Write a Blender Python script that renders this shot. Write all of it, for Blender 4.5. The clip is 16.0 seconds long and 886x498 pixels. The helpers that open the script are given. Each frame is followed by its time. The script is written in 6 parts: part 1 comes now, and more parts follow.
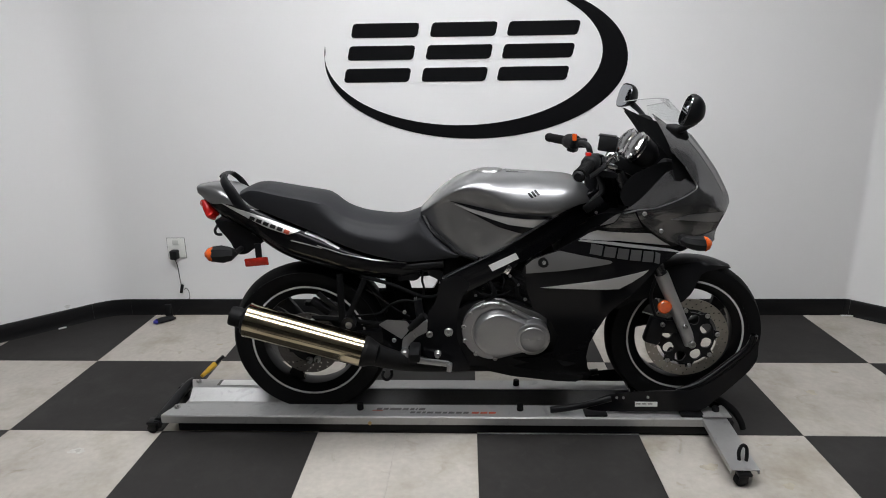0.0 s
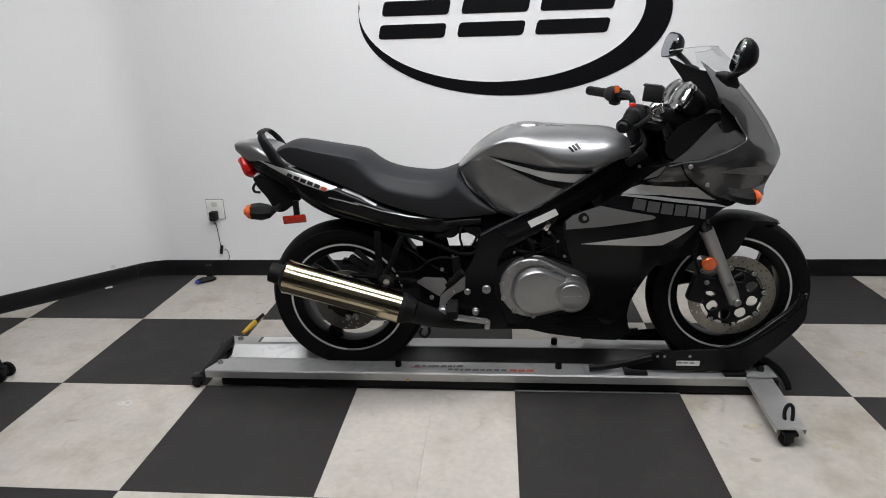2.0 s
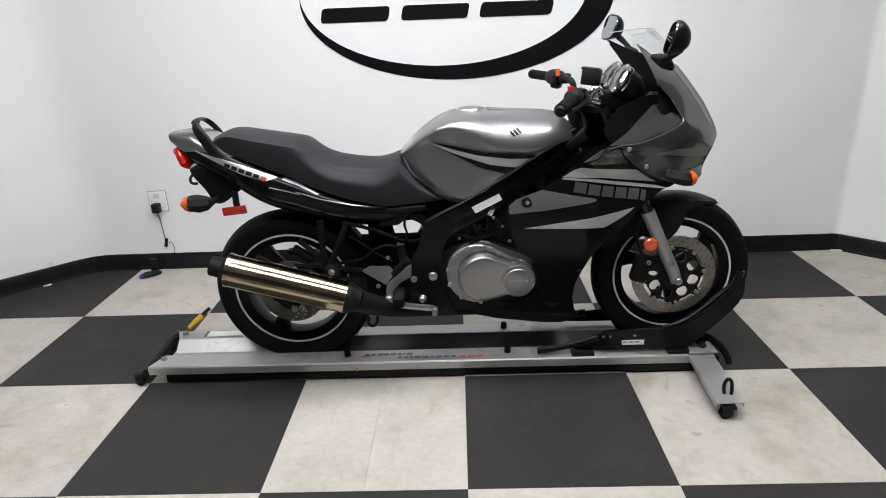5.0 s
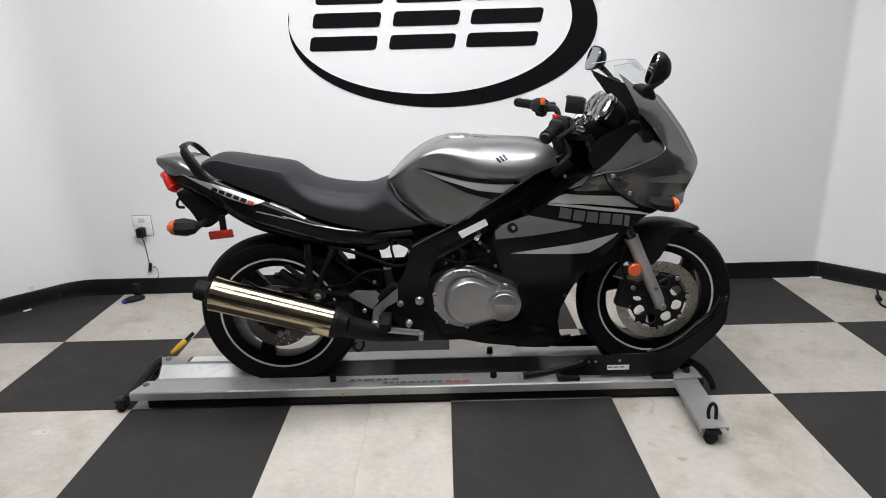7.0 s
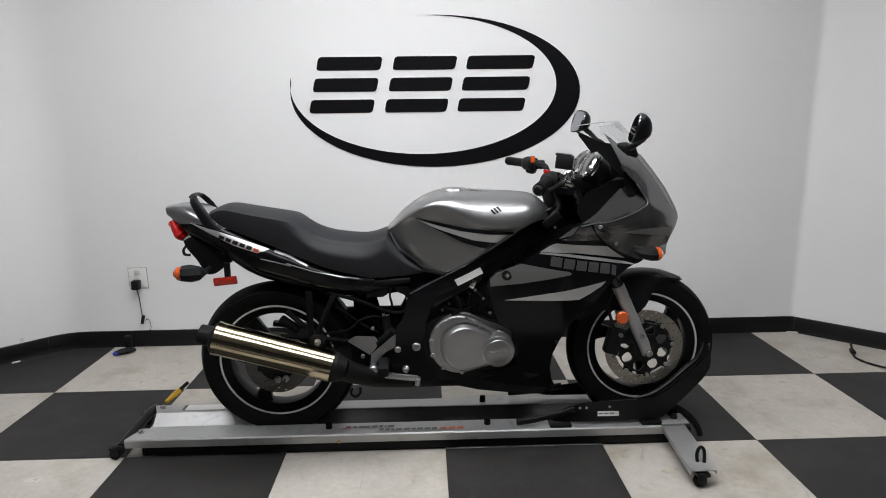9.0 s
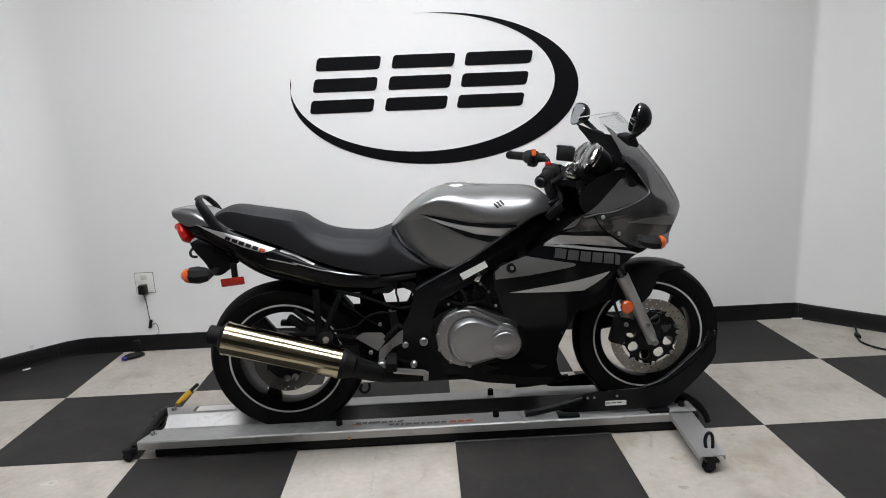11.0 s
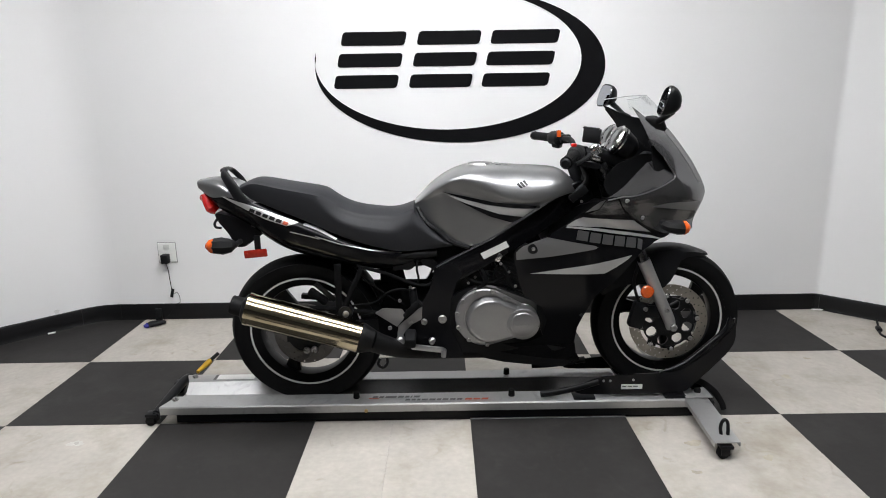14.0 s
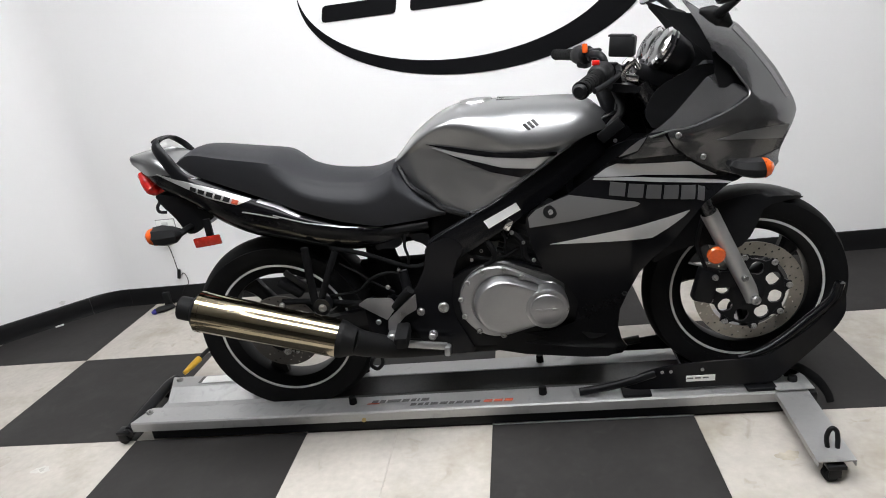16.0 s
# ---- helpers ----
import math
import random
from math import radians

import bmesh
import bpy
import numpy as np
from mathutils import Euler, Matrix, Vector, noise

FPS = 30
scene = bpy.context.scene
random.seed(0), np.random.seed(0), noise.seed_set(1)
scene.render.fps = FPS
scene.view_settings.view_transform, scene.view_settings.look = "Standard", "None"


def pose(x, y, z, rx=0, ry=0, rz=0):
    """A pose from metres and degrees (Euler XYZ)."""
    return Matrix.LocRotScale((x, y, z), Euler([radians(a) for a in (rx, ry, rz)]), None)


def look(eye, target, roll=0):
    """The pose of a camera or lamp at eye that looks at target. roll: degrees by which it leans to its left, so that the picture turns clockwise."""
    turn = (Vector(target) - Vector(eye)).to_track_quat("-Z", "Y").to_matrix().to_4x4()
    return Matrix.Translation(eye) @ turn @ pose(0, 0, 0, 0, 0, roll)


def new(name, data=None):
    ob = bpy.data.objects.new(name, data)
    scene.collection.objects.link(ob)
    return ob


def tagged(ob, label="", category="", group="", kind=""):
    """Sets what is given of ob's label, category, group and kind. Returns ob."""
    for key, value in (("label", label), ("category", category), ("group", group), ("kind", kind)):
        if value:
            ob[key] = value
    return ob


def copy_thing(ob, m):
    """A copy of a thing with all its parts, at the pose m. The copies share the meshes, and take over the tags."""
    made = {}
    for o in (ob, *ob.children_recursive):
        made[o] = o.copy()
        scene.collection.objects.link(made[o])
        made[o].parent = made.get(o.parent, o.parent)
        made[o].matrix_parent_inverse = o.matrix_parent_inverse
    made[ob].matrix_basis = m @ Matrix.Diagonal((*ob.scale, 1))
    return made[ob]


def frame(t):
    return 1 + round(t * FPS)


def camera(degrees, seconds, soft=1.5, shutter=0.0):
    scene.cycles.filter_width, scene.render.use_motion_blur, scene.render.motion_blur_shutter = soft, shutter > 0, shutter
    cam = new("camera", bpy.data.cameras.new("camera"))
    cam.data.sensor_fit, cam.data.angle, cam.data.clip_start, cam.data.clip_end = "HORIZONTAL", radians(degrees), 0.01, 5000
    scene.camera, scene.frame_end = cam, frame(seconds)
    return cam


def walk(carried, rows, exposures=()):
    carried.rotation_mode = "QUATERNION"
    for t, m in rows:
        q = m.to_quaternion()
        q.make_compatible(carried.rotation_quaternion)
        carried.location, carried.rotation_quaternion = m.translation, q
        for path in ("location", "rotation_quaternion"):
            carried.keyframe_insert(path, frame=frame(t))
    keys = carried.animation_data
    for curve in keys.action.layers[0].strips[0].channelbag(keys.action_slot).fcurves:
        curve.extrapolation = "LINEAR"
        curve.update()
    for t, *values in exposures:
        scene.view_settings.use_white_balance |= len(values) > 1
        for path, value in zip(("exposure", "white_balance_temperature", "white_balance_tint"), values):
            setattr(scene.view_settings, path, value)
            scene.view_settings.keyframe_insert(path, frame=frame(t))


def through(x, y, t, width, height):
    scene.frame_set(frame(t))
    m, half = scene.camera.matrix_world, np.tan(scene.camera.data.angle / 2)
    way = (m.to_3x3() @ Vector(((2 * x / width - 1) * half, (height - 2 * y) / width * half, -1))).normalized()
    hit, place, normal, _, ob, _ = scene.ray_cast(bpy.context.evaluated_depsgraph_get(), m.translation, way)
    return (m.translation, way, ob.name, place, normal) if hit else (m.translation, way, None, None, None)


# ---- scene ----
cam = camera(70.8, 16.0, soft=1.0)
PATH = [
    (0, (-0.039, -2.098, 1.322), (-0.113, -0.174, 0.779), -0.8),
    (0.5, (-0.035, -2.099, 1.305), (-0.131, -0.189, 0.722), -0.8),
    (1, (-0.05, -2.096, 1.299), (-0.193, -0.191, 0.708), -1.4),
    (1.5, (-0.057, -2.092, 1.285), (-0.194, -0.194, 0.667), -0.4),
    (2, (-0.057, -2.087, 1.281), (-0.237, -0.201, 0.639), -1.9),
    (2.5, (-0.037, -2.08, 1.285), (-0.168, -0.193, 0.637), -2.1),
    (3, (-0.03, -2.084, 1.281), (-0.146, -0.204, 0.609), -2.2),
    (3.5, (-0.029, -2.085, 1.279), (-0.121, -0.208, 0.595), -2.1),
    (6, (0.017, -2.055, 1.289), (-0.021, -0.18, 0.592), -2.2),
    (6.5, (0.001, -2.073, 1.273), (-0.014, -0.179, 0.631), -1.8),
    (7, (-0.002, -2.081, 1.28), (-0.013, -0.177, 0.667), -1.6),
    (7.5, (-0.02, -2.122, 1.293), (-0.01, -0.165, 0.882), -2.1),
    (8, (-0.049, -2.155, 1.258), (0.015, -0.199, 0.844), 0.2),
    (10.5, (-0.07, -2.218, 1.241), (-0.024, -0.26, 0.836), -2.5),
    (11, (-0.073, -2.217, 1.236), (-0.023, -0.261, 0.823), -2.4),
    (11.5, (-0.07, -2.208, 1.238), (-0.014, -0.253, 0.82), -4.0),
    (12, (-0.074, -2.204, 1.239), (0.015, -0.253, 0.809), -4.0),
    (12.5, (-0.076, -2.207, 1.234), (-0.004, -0.258, 0.79), -2.9),
    (13, (-0.083, -2.213, 1.233), (-0.027, -0.269, 0.768), -1.9),
    (13.5, (-0.096, -2.22, 1.23), (-0.081, -0.278, 0.753), -1.4),
    (14, (-0.097, -2.223, 1.233), (-0.097, -0.28, 0.758), -0.9),
    (14.5, (-0.094, -2.224, 1.23), (-0.118, -0.285, 0.74), -0.7),
    (15, (-0.128, -2.163, 1.183), (-0.121, -0.238, 0.642), -2.0),
    (15.5, (0.0, -1.931, 1.205), (-0.072, -0.025, 0.601), -6.4),
    (16, (0.155, -1.667, 1.183), (-0.113, 0.203, 0.527), -7.5),
]
walk(cam, [(t, look(eye, target, roll)) for t, eye, target, roll in PATH],
     exposures=((0, -0.15), (3.5, 0.12), (6, 0.28), (7.0, 0.23), (7.5, 0.04), (8.0, -0.25), (8.6, -0.15), (10.3, -0.05), (11, 0.0), (13, 0.15), (14.5, 0.26), (15.0, 0.18), (15.5, 0.37), (16, 0.44)))

# ---- light ----
world = bpy.data.worlds.new("world")
scene.world = world
world.use_nodes = True
world.node_tree.nodes["Background"].inputs[0].default_value = (0.9, 0.95, 1.0, 1)
world.node_tree.nodes["Background"].inputs[1].default_value = 0.05
LAMP = 14.4  # radiance of the ceiling panels


# ---- materials ----
def mat(name, base, rough=0.5, metal=0.0, vary=0.12, size=8.0, fine=120.0, bump=0.0, coat=0.0, rvary=0.1, spec=0.5, wear=0.0):
    """A surface with two scales of variation in colour and gloss, and fine relief."""
    m = bpy.data.materials.new(name)
    m.use_nodes = True
    nt = m.node_tree
    N, L = nt.nodes, nt.links
    b = N["Principled BSDF"]
    tc = N.new("ShaderNodeTexCoord")
    big = N.new("ShaderNodeTexNoise")
    big.inputs["Scale"].default_value, big.inputs["Detail"].default_value = size, 6
    small = N.new("ShaderNodeTexNoise")
    small.inputs["Scale"].default_value, small.inputs["Detail"].default_value = fine, 3
    L.new(tc.outputs["Object"], big.inputs["Vector"])
    L.new(tc.outputs["Object"], small.inputs["Vector"])
    add = N.new("ShaderNodeMath")
    add.operation = "MULTIPLY_ADD"
    add.inputs[1].default_value = 0.35
    L.new(small.outputs["Fac"], add.inputs[0])
    L.new(big.outputs["Fac"], add.inputs[2])
    ramp = N.new("ShaderNodeValToRGB")
    lo = tuple(max(0.0, c * (1 - vary)) for c in base)
    hi = tuple(min(1.0, c * (1 + vary)) for c in base)
    ramp.color_ramp.elements[0].position, ramp.color_ramp.elements[1].position = 0.45, 0.9
    ramp.color_ramp.elements[0].color, ramp.color_ramp.elements[1].color = (*lo, 1), (*hi, 1)
    L.new(add.outputs[0], ramp.inputs[0])
    if wear:
        spots = N.new("ShaderNodeTexNoise")
        spots.inputs["Scale"].default_value, spots.inputs["Detail"].default_value, spots.inputs["Distortion"].default_value = 13, 9, 1.2
        L.new(tc.outputs["Object"], spots.inputs["Vector"])
        cut = N.new("ShaderNodeMapRange")
        cut.inputs[1].default_value, cut.inputs[2].default_value, cut.inputs[3].default_value, cut.inputs[4].default_value = 0.58, 0.72, 0.0, wear
        L.new(spots.outputs["Fac"], cut.inputs[0])
        dirty = N.new("ShaderNodeMix")
        dirty.data_type = "RGBA"
        dirty.inputs[7].default_value = (*[c * 0.3 for c in base], 1)
        L.new(cut.outputs[0], dirty.inputs[0])
        L.new(ramp.outputs[0], dirty.inputs[6])
        L.new(dirty.outputs[2], b.inputs["Base Color"])
    else:
        L.new(ramp.outputs[0], b.inputs["Base Color"])
    mr = N.new("ShaderNodeMapRange")
    mr.inputs[1].default_value, mr.inputs[2].default_value = 0.4, 0.95
    mr.inputs[3].default_value, mr.inputs[4].default_value = max(0.02, rough - rvary), min(1, rough + rvary)
    L.new(add.outputs[0], mr.inputs[0])
    L.new(mr.outputs[0], b.inputs["Roughness"])
    b.inputs["Metallic"].default_value = metal
    b.inputs["Specular IOR Level"].default_value = spec
    b.inputs["Coat Weight"].default_value = coat
    b.inputs["Coat Roughness"].default_value = 0.06
    if bump:
        bp = N.new("ShaderNodeBump")
        bp.inputs["Strength"].default_value, bp.inputs["Distance"].default_value = bump, 0.002
        L.new(add.outputs[0], bp.inputs["Height"])
        L.new(bp.outputs[0], b.inputs["Normal"])
    return m


def glow(name, colour, strength):
    m = bpy.data.materials.new(name)
    m.use_nodes = True
    b = m.node_tree.nodes["Principled BSDF"]
    b.inputs["Base Color"].default_value = (*colour, 1)
    b.inputs["Emission Color"].default_value = (*colour, 1)
    b.inputs["Emission Strength"].default_value = strength
    return m


def glass(name, colour, rough=0.02, through=1.0):
    m = bpy.data.materials.new(name)
    m.use_nodes = True
    b = m.node_tree.nodes["Principled BSDF"]
    b.inputs["Base Color"].default_value = (*colour, 1)
    b.inputs["Roughness"].default_value = rough
    b.inputs["Transmission Weight"].default_value = through
    b.inputs["IOR"].default_value = 1.45
    return m


def thin_glass(name, colour):
    """A thin clear sheet: light passes straight on, gloss grows towards the edge."""
    m = bpy.data.materials.new(name)
    m.use_nodes = True
    N, L = m.node_tree.nodes, m.node_tree.links
    tr, gl, fr, pw, mx = (N.new("ShaderNode" + k) for k in ("BsdfTransparent", "BsdfGlossy", "LayerWeight", "Math", "MixShader"))
    tr.inputs[0].default_value = (*colour, 1)
    gl.inputs["Roughness"].default_value = 0.03
    fr.inputs["Blend"].default_value = 0.5
    pw.operation = "POWER"
    pw.inputs[1].default_value = 5.0
    L.new(fr.outputs["Facing"], pw.inputs[0])
    L.new(pw.outputs[0], mx.inputs[0])
    L.new(tr.outputs[0], mx.inputs[1])
    L.new(gl.outputs[0], mx.inputs[2])
    L.new(mx.outputs[0], N["Material Output"].inputs[0])
    return m


def tile_mat(name, base, spot, rough):
    """Vinyl tile: mottled ground, cloudy stains and small scuffs, each tile a little different."""
    m = bpy.data.materials.new(name)
    m.use_nodes = True
    nt = m.node_tree
    N, L = nt.nodes, nt.links
    b = N["Principled BSDF"]
    tc = N.new("ShaderNodeTexCoord")
    oi = N.new("ShaderNodeObjectInfo")
    sh = N.new("ShaderNodeVectorMath")
    sh.operation = "MULTIPLY_ADD"
    sh.inputs[1].default_value = (7, 3, 5)
    L.new(oi.outputs["Random"], sh.inputs[0])
    L.new(tc.outputs["Object"], sh.inputs[2])
    cloud = N.new("ShaderNodeTexNoise")
    cloud.inputs["Scale"].default_value, cloud.inputs["Detail"].default_value, cloud.inputs["Roughness"].default_value = 5, 8, 0.65
    grain = N.new("ShaderNodeTexNoise")
    grain.inputs["Scale"].default_value, grain.inputs["Detail"].default_value = 45, 5
    scuff = N.new("ShaderNodeTexNoise")
    scuff.inputs["Scale"].default_value, scuff.inputs["Detail"].default_value, scuff.inputs["Distortion"].default_value = 9, 10, 1.5
    for n in (cloud, grain, scuff):
        L.new(sh.outputs[0], n.inputs["Vector"])
    r1 = N.new("ShaderNodeValToRGB")
    r1.color_ramp.elements[0].position, r1.color_ramp.elements[1].position = 0.36, 0.64
    r1.color_ramp.elements[0].color = (*[c * 0.92 for c in base], 1)
    r1.color_ramp.elements[1].color = (*[min(1, c * 1.06) for c in base], 1)
    L.new(cloud.outputs["Fac"], r1.inputs[0])
    mx = N.new("ShaderNodeMix")
    mx.data_type = "RGBA"
    r2 = N.new("ShaderNodeMapRange")
    r2.inputs[1].default_value, r2.inputs[2].default_value, r2.inputs[3].default_value, r2.inputs[4].default_value = 0.62, 0.78, 0.0, 0.55
    L.new(scuff.outputs["Fac"], r2.inputs[0])
    L.new(r2.outputs[0], mx.inputs[0])
    L.new(r1.outputs[0], mx.inputs[6])
    mx.inputs[7].default_value = (*spot, 1)
    geo = N.new("ShaderNodeNewGeometry")
    wide = N.new("ShaderNodeTexNoise")
    wide.inputs["Scale"].default_value, wide.inputs["Detail"].default_value, wide.inputs["Roughness"].default_value = 2.6, 5, 0.6
    L.new(geo.outputs["Position"], wide.inputs["Vector"])
    r4 = N.new("ShaderNodeMapRange")
    r4.inputs[1].default_value, r4.inputs[2].default_value, r4.inputs[3].default_value, r4.inputs[4].default_value = 0.50, 0.70, 0.0, 0.62
    L.new(wide.outputs["Fac"], r4.inputs[0])
    mw = N.new("ShaderNodeMix")
    mw.data_type = "RGBA"
    L.new(r4.outputs[0], mw.inputs[0])
    L.new(mx.outputs[2], mw.inputs[6])
    mw.inputs[7].default_value = (*spot, 1)
    mx = mw
    mg = N.new("ShaderNodeMix")
    mg.data_type, mg.blend_type = "RGBA", "MULTIPLY"
    r3 = N.new("ShaderNodeMapRange")
    r3.inputs[3].default_value, r3.inputs[4].default_value = 0.85, 1.12
    L.new(grain.outputs["Fac"], r3.inputs[0])
    mg.inputs[0].default_value = 1
    L.new(mx.outputs[2], mg.inputs[6])
    L.new(r3.outputs[0], mg.inputs[7])
    L.new(mg.outputs[2], b.inputs["Base Color"])
    mr = N.new("ShaderNodeMapRange")
    mr.inputs[3].default_value, mr.inputs[4].default_value = rough - 0.12, rough + 0.15
    L.new(cloud.outputs["Fac"], mr.inputs[0])
    L.new(mr.outputs[0], b.inputs["Roughness"])
    b.inputs["Specular IOR Level"].default_value = 0.22
    bp = N.new("ShaderNodeBump")
    bp.inputs["Strength"].default_value, bp.inputs["Distance"].default_value = 0.25, 0.001
    L.new(grain.outputs["Fac"], bp.inputs["Height"])
    L.new(bp.outputs[0], b.inputs["Normal"])
    return m


WALL = mat("wall_paint", (0.80, 0.795, 0.80), 0.75, vary=0.02, size=1.2, fine=220, bump=0.06)
CEIL = mat("ceiling_paint", (0.75, 0.75, 0.73), 0.9, vary=0.03)
VINYL_BLACK = mat("black_vinyl", (0.006, 0.006, 0.0065), 0.42, vary=0.25, size=3, bump=0.05, spec=0.3)
TILE_WHITE = tile_mat("white_tile", (0.437, 0.408, 0.370), (0.246, 0.212, 0.154), 0.5)
TILE_DARK = tile_mat("dark_tile", (0.0235, 0.0220, 0.0214), (0.040, 0.038, 0.037), 0.6)
SLAB = mat("slab", (0.2, 0.19, 0.18), 0.9)
LOGO = mat("black_film", (0.0028, 0.0028, 0.0036), 0.6, vary=0.1, spec=0.1)
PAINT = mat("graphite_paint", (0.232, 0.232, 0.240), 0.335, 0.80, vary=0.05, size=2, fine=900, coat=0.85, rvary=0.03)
# Darker copy of the graphite: the fairing's dark reflections are put into its colour.
PAINT_DARK = mat("darkened_graphite_paint", (0.098, 0.098, 0.102), 0.24, 0.70, vary=0.05, size=2, fine=900, coat=1.0, rvary=0.03)
SILVER_FILM = mat("silver_film", (0.50, 0.50, 0.50), 0.38, 0.5, vary=0.04, fine=600, coat=0.5, rvary=0.03)
GREY_FILM = mat("grey_film", (0.17, 0.17, 0.172), 0.4, 0.4, vary=0.04, coat=0.4, rvary=0.03)
GLOSS_BLACK = mat("gloss_black", (0.0052, 0.0053, 0.0064), 0.16, vary=0.1, size=3, coat=0.0, rvary=0.04, spec=0.16)
FRAME_BLACK = mat("frame_enamel", (0.0042, 0.0043, 0.0052), 0.14, vary=0.15, size=3, fine=60, bump=0.04, coat=0.15, rvary=0.05, spec=0.2)
SATIN_BLACK = mat("satin_black", (0.0052, 0.0054, 0.0064), 0.42, vary=0.2, size=6, bump=0.05, spec=0.2)
PLASTIC = mat("black_plastic", (0.0075, 0.0077, 0.0085), 0.55, vary=0.2, size=10, fine=400, bump=0.12, spec=0.2)
MATT_BLACK = mat("matt_black_plastic", (0.005, 0.0051, 0.0056), 0.9, vary=0.2, size=10, spec=0.08)
MARK_FILM = mat("dull_grey_film", (0.085, 0.085, 0.088), 0.45, 0.3, vary=0.05, coat=0.3, rvary=0.03)
HOSE = mat("hose_rubber", (0.0038, 0.0038, 0.0043), 0.7, vary=0.2, spec=0.1)
SEAT = mat("seat_vinyl", (0.0185, 0.0190, 0.0218), 0.56, vary=0.12, size=6, fine=700, bump=0.22, spec=0.2)
RUBBER = mat("tyre_rubber", (0.005, 0.0051, 0.0056), 0.66, vary=0.3, size=9, fine=200, bump=0.12, spec=0.12)
RIM = mat("black_rim", (0.0025, 0.0025, 0.003), 0.35, vary=0.15, spec=0.15)
STRIPE = mat("pale_stripe", (0.55, 0.55, 0.54), 0.4, vary=0.08)
DISC = mat("brake_steel", (0.33, 0.31, 0.275), 0.42, 0.9, vary=0.2, size=18, fine=300, bump=0.08)
CHROME = mat("chrome", (0.75, 0.75, 0.75), 0.10, 1.0, vary=0.05, rvary=0.05)
CAN = mat("polished_can", (0.44, 0.385, 0.275), 0.11, 1.0, vary=0.06, size=3, fine=60, rvary=0.05)
CAST = mat("cast_alloy", (0.345, 0.345, 0.35), 0.34, 0.86, vary=0.06, size=14, fine=120, bump=0.003, rvary=0.03)
FORK = mat("fork_alloy", (0.50, 0.50, 0.50), 0.48, 0.8, vary=0.08, size=10)
STEEL = mat("bolt_steel", (0.38, 0.38, 0.375), 0.32, 0.9, vary=0.15, size=30)
EXHAUST = mat("black_exhaust", (0.0035, 0.0035, 0.0038), 0.6, vary=0.3, size=12, fine=200, bump=0.1, spec=0.2)
ALU = mat("worn_aluminium", (0.43, 0.43, 0.428), 0.46, 0.75, vary=0.09, size=5, fine=90, bump=0.08, wear=0.3)
ALU_DARK = mat("grey_steel", (0.24, 0.24, 0.24), 0.45, 0.7, vary=0.15, size=6)
CHANNEL = mat("dark_channel", (0.085, 0.085, 0.085), 0.42, 0.5, vary=0.25, size=5, bump=0.1)
ORANGE = mat("orange_lens", (0.64, 0.095, 0.012), 0.18, vary=0.12, size=60, coat=0.5)
RED = mat("red_lens", (0.55, 0.012, 0.008), 0.16, vary=0.15, size=60, coat=0.5)
RED_DARK = mat("red_reflector", (0.32, 0.02, 0.012), 0.2, vary=0.2, size=80, coat=0.5)
YELLOW = mat("yellow_grip", (0.55, 0.33, 0.015), 0.45, vary=0.15, size=20)
BLUE = mat("blue_plastic", (0.03, 0.03, 0.25), 0.3, vary=0.1)
WHITE_PLASTIC = mat("white_plastic", (0.78, 0.78, 0.76), 0.35, vary=0.02)
LABEL = mat("white_label", (0.75, 0.75, 0.73), 0.45, vary=0.04)
INK_RED = mat("red_ink", (0.42, 0.07, 0.03), 0.5, vary=0.3, size=60)
INK_DARK = mat("dark_ink", (0.10, 0.095, 0.095), 0.5, vary=0.3, size=60)
SMUDGE = mat("scuffed_paint", (0.68, 0.68, 0.67), 0.8, vary=0.12, size=25)
PLASTER = mat("bare_plaster", (0.8, 0.8, 0.78), 0.8)
SCREEN = thin_glass("clear_screen", (0.93, 0.94, 0.94))
UNSEEN_WALL = mat("unseen_dark_wall", (0.10, 0.10, 0.10), 0.8, vary=0.1, size=1.5)
# Glass colour lowered to stand in for a dim room in its reflection.
MIRROR = mat("darkened_mirror_glass", (0.32, 0.33, 0.35), 0.03, 1.0, vary=0.0, rvary=0.01)
DIFFUSER = glow("lamp_diffuser", (0.975, 0.985, 1.0), LAMP)


# ---- mesh helpers ----
WORLD_OF = {}


def thing(name, at, label, category, group="", kind=""):
    ob = new(name)
    ob.empty_display_size = 0.1
    ob.location = at
    WORLD_OF[ob.name] = Matrix.Translation(at)
    return tagged(ob, label, category, group, kind)


def part(name, bm, material, parent=None, label="", flat=False, sharp=38, kind=""):
    """Links a bmesh, written in world metres, as one mesh object."""
    bmesh.ops.recalc_face_normals(bm, faces=bm.faces)
    me = bpy.data.meshes.new(name)
    bm.to_mesh(me)
    bm.free()
    me.materials.append(material)
    if not flat:
        me.polygons.foreach_set("use_smooth", [True] * len(me.polygons))
        me.set_sharp_from_angle(angle=radians(sharp))
    ob = new(name, me)
    if parent:
        ob.parent = parent
        ob.matrix_parent_inverse = WORLD_OF.get(parent.name, Matrix()).inverted()
    return tagged(ob, label, kind=kind)


def box(c, s, bevel=0.0, turn=None, bm=None, segs=2):
    bm = bm or bmesh.new()
    m = Matrix.Translation(c) @ (turn.to_4x4() if turn else Matrix()) @ Matrix.Diagonal((*s, 1))
    r = bmesh.ops.create_cube(bm, size=1, matrix=m)
    if bevel:
        es = list({e for v in r["verts"] for e in v.link_edges})
        bmesh.ops.bevel(bm, geom=es, offset=bevel, segments=segs, affect="EDGES", profile=0.5)
    return bm


